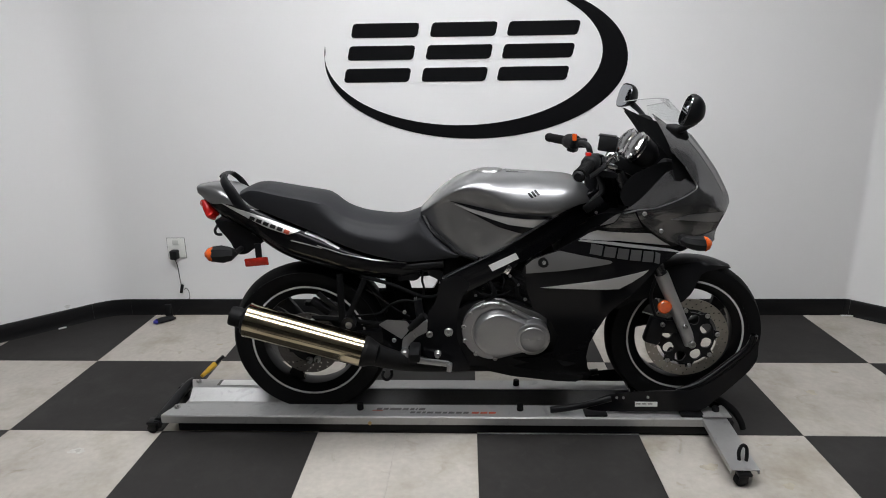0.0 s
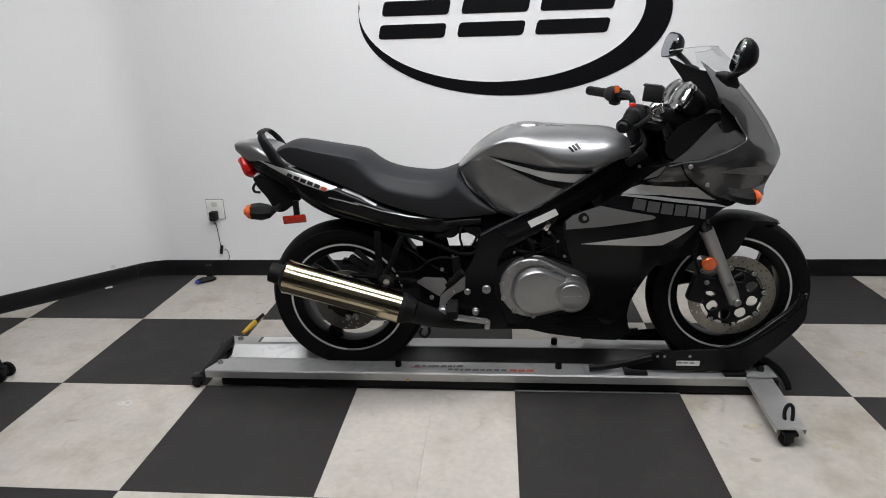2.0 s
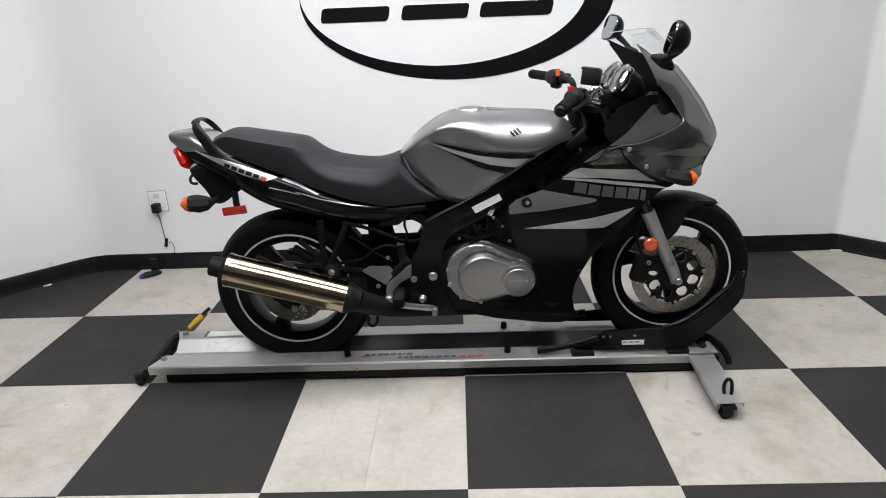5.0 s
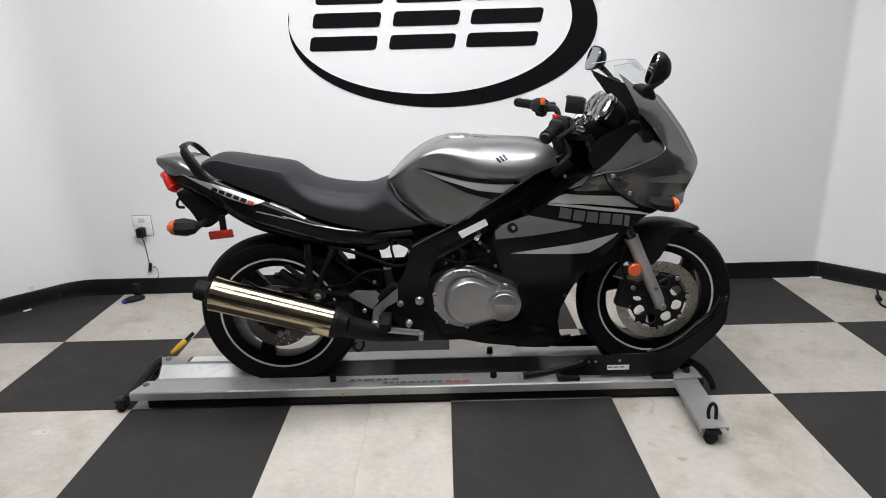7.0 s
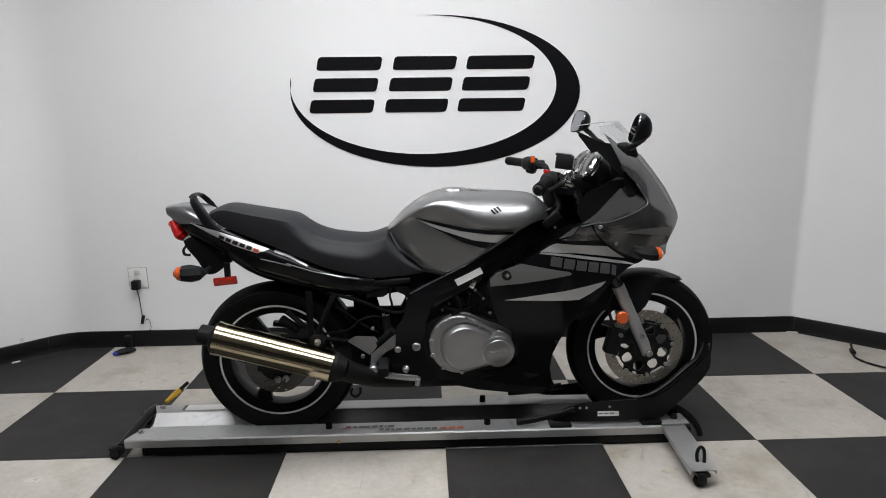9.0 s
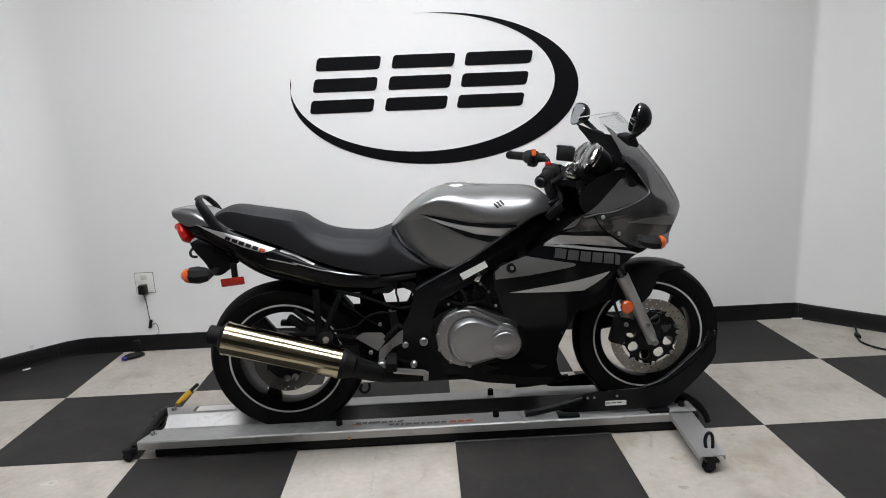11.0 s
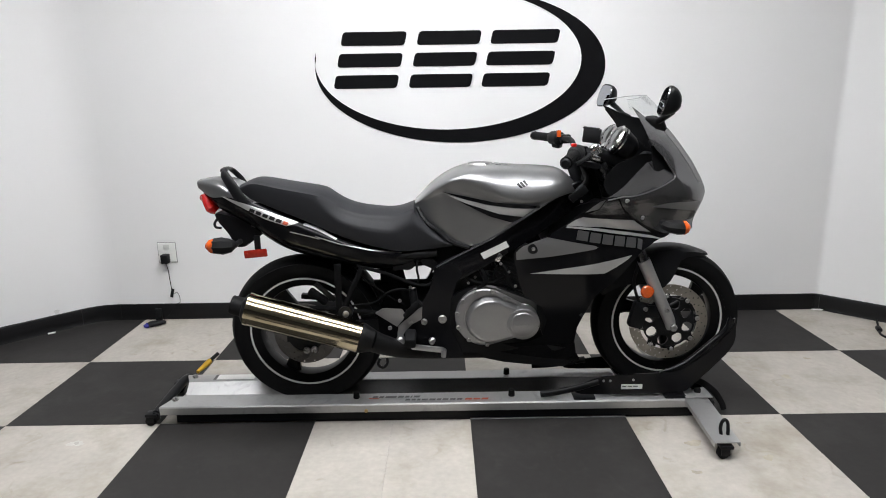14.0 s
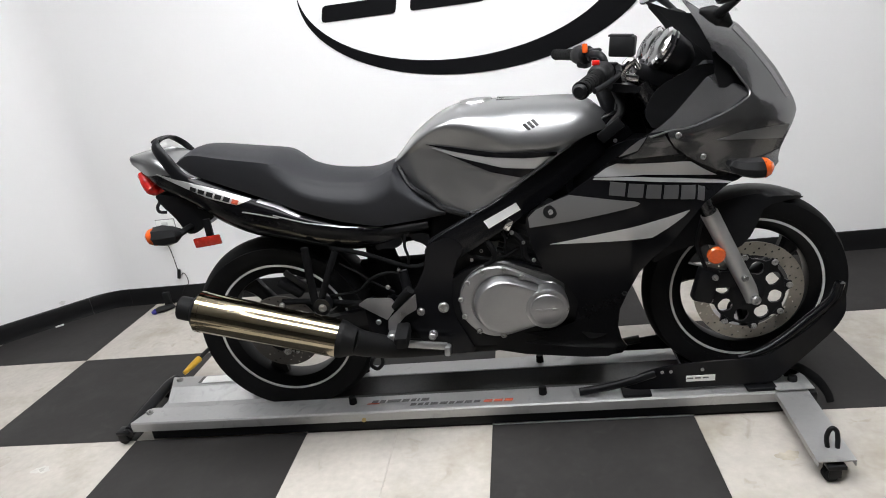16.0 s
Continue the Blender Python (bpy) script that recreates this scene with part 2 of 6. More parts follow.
def rod(p, q, r0, r1=None, bm=None, segs=20, bevel=0.0):
    bm = bm or bmesh.new()
    p, q = Vector(p), Vector(q)
    d = q - p
    m = Matrix.Translation((p + q) / 2) @ d.to_track_quat("Z", "Y").to_matrix().to_4x4()
    r = bmesh.ops.create_cone(bm, cap_ends=True, segments=segs, radius1=r0, radius2=r0 if r1 is None else r1, depth=d.length, matrix=m)
    if bevel:
        es = [e for e in {e for v in r["verts"] for e in v.link_edges} if any(len(f.verts) > 4 for f in e.link_faces)]
        bmesh.ops.bevel(bm, geom=es, offset=bevel, segments=2, affect="EDGES", profile=0.5)
    return bm


def curve_points(pts, per=6):
    """A smooth line through the points."""
    p = [Vector(v) for v in pts]
    p = [2 * p[0] - p[1], *p, 2 * p[-1] - p[-2]]
    out = []
    for a, b, c, d in zip(p, p[1:], p[2:], p[3:]):
        for k in range(per):
            t = k / per
            out.append(0.5 * (2 * b + (c - a) * t + (2 * a - 5 * b + 4 * c - d) * t * t + (3 * b - a - 3 * c + d) * t ** 3))
    return out + [p[-2]]


def tube(pts, r, bm=None, segs=12, per=6, flat=1.0, smooth=True):
    """A round bar along a smooth line; r may be a list of radii at the points; flat squeezes it."""
    bm = bm or bmesh.new()
    line = curve_points(pts, per) if smooth else [Vector(p) for p in pts]
    if isinstance(r, (list, tuple)):
        rad = [float(np.interp(i / (len(line) - 1), np.linspace(0, 1, len(r)), r)) for i in range(len(line))]
    else:
        rad = [r] * len(line)
    rings, up = [], Vector((0, 1, 0.01)).normalized()
    for i, c in enumerate(line):
        d = (line[min(i + 1, len(line) - 1)] - line[max(i - 1, 0)]).normalized()
        if abs(d.dot(up)) > 0.95:
            u = d.cross(Vector((0, 0, 1))).normalized()
        else:
            u = d.cross(up).normalized()
        w = d.cross(u)
        rings.append([bm.verts.new(c + rad[i] * (math.cos(a) * u + flat * math.sin(a) * w)) for a in np.linspace(0, 2 * math.pi, segs, endpoint=False)])
    skin(bm, rings)
    return bm


def skin(bm, rings, cap=True, closed=True):
    n = len(rings[0])
    for a, b in zip(rings, rings[1:]):
        for i in range(n if closed else n - 1):
            j = (i + 1) % n
            bm.faces.new((a[i], a[j], b[j], b[i]))
    if cap:
        bm.faces.new(rings[0][::-1])
        bm.faces.new(rings[-1])


def lathe(profile, c, bm=None, segs=72, closed=False, axis="y", cap=False):
    """Turns a profile of (radius, offset along the axis) round the axis through c."""
    bm = bm or bmesh.new()
    rings = []
    for r, o in profile:
        ring = []
        for a in np.linspace(0, 2 * math.pi, segs, endpoint=False):
            u, v = r * math.cos(a), r * math.sin(a)
            p = (u, o, v) if axis == "y" else (u, v, o) if axis == "z" else (o, u, v)
            ring.append(bm.verts.new(Vector(c) + Vector(p)))
        rings.append(ring)
    skin(bm, rings + ([rings[0]] if closed else []), cap=False)
    if cap:
        for ring in (rings[0], rings[-1]):
            if (ring[0].co - ring[segs // 2].co).length > 1e-4:
                bm.faces.new(ring)
    return bm


def eased(pts, r):
    """Cuts each corner of a closed outline at the distance r."""
    out = []
    for a, b, c in zip(pts[-1:] + pts[:-1], pts, pts[1:] + pts[:1]):
        a, b, c = Vector(a), Vector(b), Vector(c)
        p, q = b + (a - b).normalized() * r, b + (c - b).normalized() * r
        out += [tuple(p), tuple((p + q + 2 * b) / 4 * 0.9 + (p + q) * 0.05), tuple(q)]
    return out


def rounded(pts, turns=2):
    """Cuts the corners of a closed outline."""
    p = [Vector((a, b)) for a, b in pts]
    for _ in range(turns):
        p = [q for a, b in zip(p, p[1:] + p[:1]) for q in (a * 0.8 + b * 0.2, a * 0.2 + b * 0.8)]
    return [(v.x, v.y) for v in p]


def sheet(outline, depth, thick=0.004, step=0.03, bm=None):
    """A plate with an (x, z) outline, laid on the surface y = depth(x, z), its thickness going inward (away from the near side)."""
    g = bmesh.new()
    g.faces.new([g.verts.new((a, 0, b)) for a, b in outline]).normal_update()
    bmesh.ops.triangulate(g, faces=g.faces, ngon_method="EAR_CLIP")
    lo = [min(p[k] for p in outline) for k in (0, 1)]
    hi = [max(p[k] for p in outline) for k in (0, 1)]
    if step:
        for k, no in ((0, (1, 0, 0)), (1, (0, 0, 1))):
            v = math.ceil(lo[k] / step) * step
            while v < hi[k]:
                co = (v, 0, 0) if k == 0 else (0, 0, v)
                bmesh.ops.bisect_plane(g, geom=[*g.verts, *g.edges, *g.faces], plane_co=co, plane_no=no, dist=1e-5)
                v += step
    bm = bm or bmesh.new()
    g.verts.index_update()
    return finish_sheet(g, bm, depth, thick)


def finish_sheet(g, bm, depth, thick):
    front = [bm.verts.new((v.co.x, depth(v.co.x, v.co.z), v.co.z)) for v in g.verts]
    back = [bm.verts.new((v.co.x, depth(v.co.x, v.co.z) + thick, v.co.z)) for v in g.verts]
    for f in g.faces:
        ids = [v.index for v in f.verts]
        bm.faces.new([front[i] for i in ids])
        bm.faces.new([back[i] for i in reversed(ids)])
    for e in g.edges:
        if len(e.link_faces) == 1:
            a, b = e.verts[0].index, e.verts[1].index
            bm.faces.new((front[a], front[b], back[b], back[a]))
    g.free()
    return bm


def mirrored(bm, c):
    """A copy on the other side of the plane y = c."""
    b2 = bm.copy()
    for v in b2.verts:
        v.co.y = 2 * c - v.co.y
    return b2


def bolt(c, r, h, bm=None):
    """A hexagon-socket bolt head that faces the near side."""
    bm = bm or bmesh.new()
    x, y, z = c
    lathe([(r, 0), (r, -h * 0.7), (r * 0.8, -h), (r * 0.5, -h), (r * 0.45, -h * 0.5), (0.0005, -h * 0.5)], (x, y, z), bm, 14)
    return bm


def between(x, pts):
    return float(np.interp(x, [p[0] for p in pts], [p[1] for p in pts]))


def smoothly(x, pts):
    """Interpolates with soft corners."""
    h = 0.018
    return (between(x - 2 * h, pts) + 2 * between(x - h, pts) + 2 * between(x, pts) + 2 * between(x + h, pts) + between(x + 2 * h, pts)) / 8


# ---- the room ----
S = 0.61          # side of a floor square
WY = 1.22         # face of the back wall
XL, XR = -2.08, 2.065   # corners where the back wall meets the slanting walls
TOP = 2.75
XW, XE, YS = -3.0, 3.05, -6.0


def prism(foot, z0, z1, bm=None):
    bm = bm or bmesh.new()
    a = [bm.verts.new((x, y, z0)) for x, y in foot]
    b = [bm.verts.new((x, y, z1)) for x, y in foot]
    skin(bm, [a, b])
    return bm


def wall(name, p, q, label, paint=None):
    """A wall 0.12 m thick whose room face runs from p to q, with its thickness to the left of that way."""
    d = (Vector(q) - Vector(p)).normalized()
    n = Vector((-d.y, d.x)) * 0.12
    foot = [p, q, (q[0] + n.x, q[1] + n.y), (p[0] + n.x, p[1] + n.y)]
    ob = part(name, prism(foot, -0.05, TOP + 0.05), paint or WALL, flat=True)
    tagged(ob, label, "wall", kind="structure")
    t = Vector((d.y, -d.x)) * 0.009
    bm = bmesh.new()
    e0, e1 = Vector(p) + d * 0.001, Vector(q) - d * 0.001
    rings = []
    for e in (e0, e1):
        rings.append([bm.verts.new((e.x + t.x * k, e.y + t.y * k, z)) for k, z in ((0, 0.0), (1.6, 0.0), (1.1, 0.012), (1, 0.03), (1, 0.084), (0.6, 0.091), (0, 0.092))])
    skin(bm, rings)
    bb = part("baseboard", bm, VINYL_BLACK, flat=False)
    tagged(bb, "black vinyl baseboard along a white wall", "baseboard", kind="structure")
    return ob


D = 0.93
E_, F_ = 0.11, 0.02   # length of the coved west corner and the tight east corner along each wall


def cove(name, a, corner, b, label):
    """A wall that bends softly from a to b round a corner, with its baseboard."""
    a, k, b = Vector(a), Vector(corner), Vector(b)
    line = [a * (1 - t) ** 2 + k * 2 * t * (1 - t) + b * t * t for t in np.linspace(0, 1, 13)]
    side = []
    for n, c in enumerate(line):
        d = (line[min(n + 1, 12)] - line[max(n - 1, 0)]).normalized() if 0 < n < 12 else ((k - a).normalized() if n == 0 else (b - k).normalized())
        side.append(Vector((-d.y, d.x)))
    bm = bmesh.new()
    skin(bm, [[bm.verts.new((c.x + v.x * w, c.y + v.y * w, z)) for w, z in ((0, -0.05), (0, TOP + 0.05), (0.12, TOP + 0.05), (0.12, -0.05))] for c, v in zip(line, side)])
    tagged(part(name, bm, WALL), label, "wall", kind="structure")
    bm = bmesh.new()
    skin(bm, [[bm.verts.new((c.x - v.x * 0.009 * w, c.y - v.y * 0.009 * w, z)) for w, z in ((0, 0.0), (1.6, 0.0), (1.1, 0.012), (1, 0.03), (1, 0.084), (0.6, 0.091), (0, 0.092))] for c, v in zip(line, side)])
    tagged(part("baseboard", bm, VINYL_BLACK), "black vinyl baseboard bent round a wall corner", "baseboard", kind="structure")


WL, WR = Vector((XW - XL, -D)).normalized() * E_, Vector((XE - XR, -D - 0.02)).normalized() * F_
wall("wall_north", (XL + E_, WY), (XR - F_, WY), "smooth white painted back wall behind the motorcycle")
wall("wall_northwest", (XW, WY - D), (XL + WL.x, WY + WL.y), "slanting white painted wall with faint scuffs")
wall("wall_northeast", (XR + WR.x, WY + WR.y), (XE, WY - D - 0.02), "slanting white painted wall with a cord at its foot")
cove("wall_corner_west", (XL + WL.x, WY + WL.y), (XL, WY), (XL + E_, WY), "softly bent white wall corner")
cove("wall_corner_east", (XR - F_, WY), (XR, WY), (XR + WR.x, WY + WR.y), "softly bent white wall corner")
# Unseen walls, added dark to limit bounce light and darken reflections.
wall("wall_west", (XW, YS), (XW, WY - D), "unseen dark side wall added to close the room", UNSEEN_WALL)
wall("wall_east", (XE, WY - D - 0.02), (XE, YS), "unseen dark side wall added to close the room", UNSEEN_WALL)
wall("wall_south", (XE, YS), (XW, YS), "unseen dark wall added behind the viewer", UNSEEN_WALL)
ceiling = part("ceiling", box((0, -2.35, TOP + 0.05), (6.4, 7.5, 0.1)), CEIL, flat=True)
tagged(ceiling, "plain white flat ceiling with bright panels", "ceiling", kind="structure")

# ceiling lamps
lamp = thing("ceiling_light", (0, 0, TOP), "recessed white ceiling panel light, switched on", "ceiling light", "ceiling panel lights")
fr = bmesh.new()
for cx, cy, sx, sy in ((0, 0.31, 1.26, 0.03), (0, -0.31, 1.26, 0.03), (0.615, 0, 0.03, 0.59), (-0.615, 0, 0.03, 0.59)):
    box((cx, cy, TOP - 0.008), (sx, sy, 0.016), bm=fr)
part("frame", fr, WHITE_PLASTIC, lamp, flat=True)
part("diffuser", box((0, 0, TOP - 0.006), (1.2, 0.59, 0.008)), DIFFUSER, lamp, flat=True)
LAMPS = ((-0.15, -0.05), (-1.35, -0.65), (1.0, -0.6), (-0.15, -1.45))
lamp.location = (*LAMPS[0], TOP)
for x, y in LAMPS[1:]:
    copy_thing(lamp, Matrix.Translation((x, y, TOP)))

# wall emblem: a swept oval round three slotted blocks
emblem = thing("wall_emblem", (0, WY, 1.38), "large black swept-oval emblem with slanting bars on the wall", "wall sign")
bm = bmesh.new()
outer, inner = [], []
for k in range(73):
    f = k / 72
    a = radians(172 + f * (450 - 172 + 3))
    outer.append((0.010 + 0.770 * math.cos(a), 1.381 + 0.392 * math.sin(a)))
    inner.append((-0.054 + 0.706 * math.cos(a), 1.416 + 0.357 * math.sin(a)))
oa = [bm.verts.new((x, WY - 0.003, z)) for x, z in outer]
ia = [bm.verts.new((x, WY - 0.003, z)) for x, z in inner]
ob_ = [bm.verts.new((x, WY, z)) for x, z in outer]
ib = [bm.verts.new((x, WY, z)) for x, z in inner]
for k in range(72):
    bm.faces.new((oa[k], oa[k + 1], ia[k + 1], ia[k]))
    bm.faces.new((oa[k], ob_[k], ob_[k + 1], oa[k + 1]))
    bm.faces.new((ia[k], ia[k + 1], ib[k + 1], ib[k]))
part("swept_oval", bm, LOGO, emblem, flat=True)


def slanted_bar(x0, x1, z0, z1, lean):
    """A level bar with slanting, slightly rounded ends."""
    out = []
    for x, z in eased([(x0, z0), (x1, z0), (x1, z1), (x0, z1)], 0.016):
        out.append((x + (z - 1.283) * lean, z))
    return sheet(out, lambda x, z: WY - 0.003, 0.003, 0)


for x0, wide in ((-0.667, 0.337), (-0.267, 0.330), (0.120, 0.355)):
    for z0, z1 in ((1.281, 1.350), (1.390, 1.460), (1.499, 1.568)):
        part("bar", slanted_bar(x0, x0 + wide, z0, z1, 0.22), LOGO, emblem, flat=True)

# socket, plug, cord and small charger by the back wall
socket = thing("wall_socket", (-1.663, WY, 0.40), "white double wall socket plate", "socket")
part("plate", box((-1.663, WY - 0.004, 0.398), (0.098, 0.008, 0.112), 0.003), WHITE_PLASTIC, socket)
part("rim", box((-1.663, WY - 0.0015, 0.398), (0.105, 0.003, 0.119), 0.001), mat("grey_gasket", (0.25, 0.25, 0.25), 0.6), socket)
for z in (0.43, 0.375):
    part("outlet", box((-1.663, WY - 0.009, z), (0.034, 0.004, 0.028), 0.0015), mat("ivory_plastic", (0.62, 0.62, 0.6), 0.4), socket)
plug = thing("plug", (-1.665, WY - 0.01, 0.365), "black plug-in adapter with a thin cord hanging from a socket", "adapter")
part("body", box((-1.665, WY - 0.033, 0.367), (0.040, 0.044, 0.052), 0.006), PLASTIC, plug)
part("cord", tube([(-1.663, WY - 0.04, 0.345), (-1.658, WY - 0.03, 0.30), (-1.660, WY - 0.02, 0.25), (-1.659, WY - 0.015, 0.185)], 0.0022), PLASTIC, plug)
part("connector", box((-1.658, WY - 0.015, 0.160), (0.016, 0.014, 0.052), 0.004, Euler((0, 0.25, 0)).to_matrix()), PLASTIC, plug)
part("loose_cord", tube([(-1.645, WY - 0.015, 0.155), (-1.628, WY - 0.02, 0.165), (-1.616, WY - 0.02, 0.14), (-1.618, WY - 0.02, 0.105), (-1.643, WY - 0.02, 0.09), (-1.678, WY - 0.03, 0.04), (-1.708, WY - 0.06, 0.008)], 0.0015), PLASTIC, plug)
charger = thing("charger", (-1.74, WY - 0.09, 0), "small black device with blue tip beside the wall", "charger")
part("base", tube([(-1.765, WY - 0.155, 0.014), (-1.74, WY - 0.135, 0.017), (-1.70, WY - 0.105, 0.016), (-1.68, WY - 0.09, 0.012)], [0.010, 0.0165, 0.014, 0.006], flat=1.35), PLASTIC, charger)
part("tip", tube([(-1.773, WY - 0.161, 0.013), (-1.765, WY - 0.155, 0.0135), (-1.756, WY - 0.148, 0.014)], [0.006, 0.0125, 0.0155], flat=1.3), BLUE, charger)
part("post", box((-1.722, WY - 0.075, 0.045), (0.036, 0.022, 0.085), 0.005), PLASTIC, charger)

# twin-wheel castors under a black stand leg by the slanting wall
stand = thing("rolling_stand", (-2.25, 0.03, 0), "black stand leg on twin rubber castors, on the floor tiles", "stand")
for cx, cy in ((-2.097, 0.02), (-2.50, 0.12)):
    for k in (-1, 1):
        part("wheel", lathe([(0.004, -0.011), (0.024, -0.011), (0.031, -0.006), (0.0325, 0.0), (0.031, 0.006), (0.024, 0.011), (0.004, 0.011)], (cx, cy + k * 0.027, 0.0325), segs=32, cap=True), RUBBER, stand, "black castor wheel")
    part("castor_body", box((cx - 0.004, cy, 0.042), (0.05, 0.026, 0.04), 0.010), PLASTIC, stand)
part("leg", tube([(-2.102, 0.02, 0.06), (-2.118, 0.024, 0.10), (-2.145, 0.03, 0.15), (-2.26, 0.06, 0.18), (-2.42, 0.10, 0.13), (-2.50, 0.12, 0.06)], [0.011, 0.014, 0.017, 0.018, 0.017, 0.011]), PLASTIC, stand, "black curved leg")

# cord along the right-hand slanting wall
cord = part("floor_cord", tube([(2.13, 1.14, 0.006), (2.205, 1.08, 0.006), (2.275, 1.02, 0.006), (2.245, 0.945, 0.006), (2.192, 0.86, 0.006), (2.155, 0.765, 0.006), (2.205, 0.655, 0.006), (2.38, 0.53, 0.006), (2.7, 0.45, 0.006)], 0.0055, per=8), PLASTIC)
tagged(cord, "black power cord lying on the floor tiles", "cord")
tagged(part("inline_switch", box((2.190, 0.856, 0.011), (0.024, 0.055, 0.020), 0.006, Euler((0, 0, -0.4)).to_matrix()), PLASTIC), "small black in-line switch on a floor cord", "switch")

# bare strips where the baseboard has lifted, and scuffs on the walls
for p, q, w in (((-2.268, 0.990), (-2.240, 1.016), 0.010), ((2.03, WY - 0.030), (2.10, WY - 0.036), 0.012)):
    c = (Vector(p) + Vector(q)) / 2
    d = Vector(q) - Vector(p)
    ob = part("plaster_strip", box((c.x, c.y, 0.004), (d.length, w, 0.007), 0.002, Euler((0, 0, math.atan2(d.y, d.x))).to_matrix()), PLASTER)
    tagged(ob, "pale strip of bare plaster under the baseboard", "plaster", kind="structure")
for k, (s_, z, r) in enumerate(((0.23, 0.108, 0.014), (0.50, 0.104, 0.012))):
    x, y = XL - s_ * 0.7071 + 0.001, WY - s_ * 0.7071 - 0.001
    bm = bmesh.new()
    vs = [bm.verts.new((x + r * 0.7 * math.cos(a) * (1 + 0.25 * math.sin(3 * a + k)), y + r * 0.7 * math.cos(a) * (1 + 0.25 * math.sin(3 * a + k)), z + r * 0.8 * math.sin(a))) for a in np.linspace(0, 6.283, 18, endpoint=False)]
    bm.faces.new(vs)
    tagged(part("scuff", bm, SMUDGE), "grey scuff mark on the white wall", "scuff", kind="structure")


def blotch(name, x, y, r, m_, label, seed, z=0.0006):
    """A thin irregular mark on the floor."""
    bm = bmesh.new()
    pick = random.Random(seed)
    ph = [pick.uniform(0, 6.28) for _ in range(4)]
    vs = []
    for a in np.linspace(0, 2 * math.pi, 40, endpoint=False):
        q = r * (1 + 0.22 * math.sin(2 * a + ph[0]) + 0.16 * math.sin(3 * a + ph[1]) + 0.10 * math.sin(7 * a + ph[2]) + 0.06 * math.sin(11 * a + ph[3]))
        vs.append(bm.verts.new((x + 1.2 * q * math.cos(a), y + q * math.sin(a), z)))
    bm.faces.new(vs)
    return tagged(part(name, bm, m_, flat=True), label, "floor mark", kind="structure")


blotch("worn_spot", -1.475, -0.137, 0.021, mat("pale_worn_vinyl", (0.50, 0.49, 0.46), 0.6, vary=0.15, size=40), "pale worn spot on a white floor tile", 3)
blotch("worn_spot", -1.472, -0.136, 0.009, mat("grey_worn_vinyl", (0.36, 0.35, 0.32), 0.6, vary=0.15, size=40), "grey worn spot on a white floor tile", 5, 0.0009)
GRIME = mat("yellowed_vinyl", (0.37, 0.335, 0.27), 0.6, vary=0.25, size=14, fine=60)
for x, y, r, k in ((0.80, -0.20, 0.022, 1), (1.02, -0.30, 0.016, 2), (1.05, 0.42, 0.02, 4), (1.42, 0.33, 0.018, 6), (0.74, -0.38, 0.012, 7), (-1.30, 0.80, 0.012, 8), (1.62, 0.52, 0.012, 9)):
    blotch("stain", x, y, r, GRIME, "yellowed stain on a white floor tile", k)


# ---- the dolly under the motorcycle ----
C = 0.13          # the middle plane of motorcycle and dolly
dolly = thing("motorcycle_dolly", (-0.2, C, 0), "worn silver aluminium motorcycle dolly with black wheel chock", "dolly")
X0, X1 = -1.207, 0.905


def folded(prof, x0, x1, sign, cut=0.0):
    """A folded sheet with a profile of (distance from the middle plane, height); cut bevels its free end."""
    bm = bmesh.new()
    rings = []
    for k, x in enumerate((x0, x1)):
        rings.append([bm.verts.new((x + (cut if (d < 0.13 and k == 0) else 0.0), C - sign * d, z)) for d, z in prof])
    skin(bm, rings)
    return bm


LIP = [(0.148, 0.046), (0.148, 0.074), (0.144, 0.079), (0.066, 0.083), (0.063, 0.081), (0.063, 0.076), (0.140, 0.074), (0.144, 0.046)]
SLOPE = [(0.062, 0.081), (0.012, 0.043), (0.012, 0.039), (0.062, 0.076)]
for sgn in (1, -1):
    part("rail", folded(LIP, X0, X1, sgn, 0.035), ALU, dolly, sharp=25)
    part("ramp_side", folded(SLOPE, X0 + 0.035, -0.66, sgn), ALU, dolly, sharp=25)
    part("channel_side", folded(SLOPE, -0.659, X1, sgn), CHANNEL, dolly, "dark channel side", sharp=25)
part("channel", box(((X0 + X1) / 2 + 0.02, C, 0.039), (X1 - X0 - 0.06, 0.10, 0.006), 0.001), CHANNEL, dolly)
part("ramp_plate", box((-0.97, C, 0.0445), (0.42, 0.09, 0.004), 0.001), ALU, dolly)
part("underframe", box((-0.16, C, 0.03), (1.95, 0.20, 0.012), 0.002), SATIN_BLACK, dolly)
for y in (C - 0.125, C + 0.125):
    part("side_beam", box((-0.14, y, 0.028), (2.02, 0.022, 0.042), 0.003), SATIN_BLACK, dolly, "black side beam")
part("end_bar", tube([(-1.226, C - 0.150, 0.040), (-1.224, C - 0.1, 0.050), (-1.220, C + 0.1, 0.062), (-1.218, C + 0.17, 0.055)], 0.019), SATIN_BLACK, dolly)
part("end_bar_right", box((0.93, C + 0.02, 0.05), (0.045, 0.33, 0.04), 0.008), SATIN_BLACK, dolly, "black cross bar")


def caster(x, y):
    ob = part("caster", box((x, y, 0.048), (0.045, 0.04, 0.012), 0.003), SATIN_BLACK, dolly)
    part("wheel", lathe([(0.004, -0.012), (0.015, -0.012), (0.019, -0.009), (0.019, 0.009), (0.015, 0.012), (0.004, 0.012)], (x - 0.008, y, 0.020), segs=24, cap=True), RUBBER, ob)
    for k in (-0.016, 0.016):
        part("fork", box((x - 0.004, y + k, 0.032), (0.03, 0.003, 0.03), 0.001), SATIN_BLACK, ob)


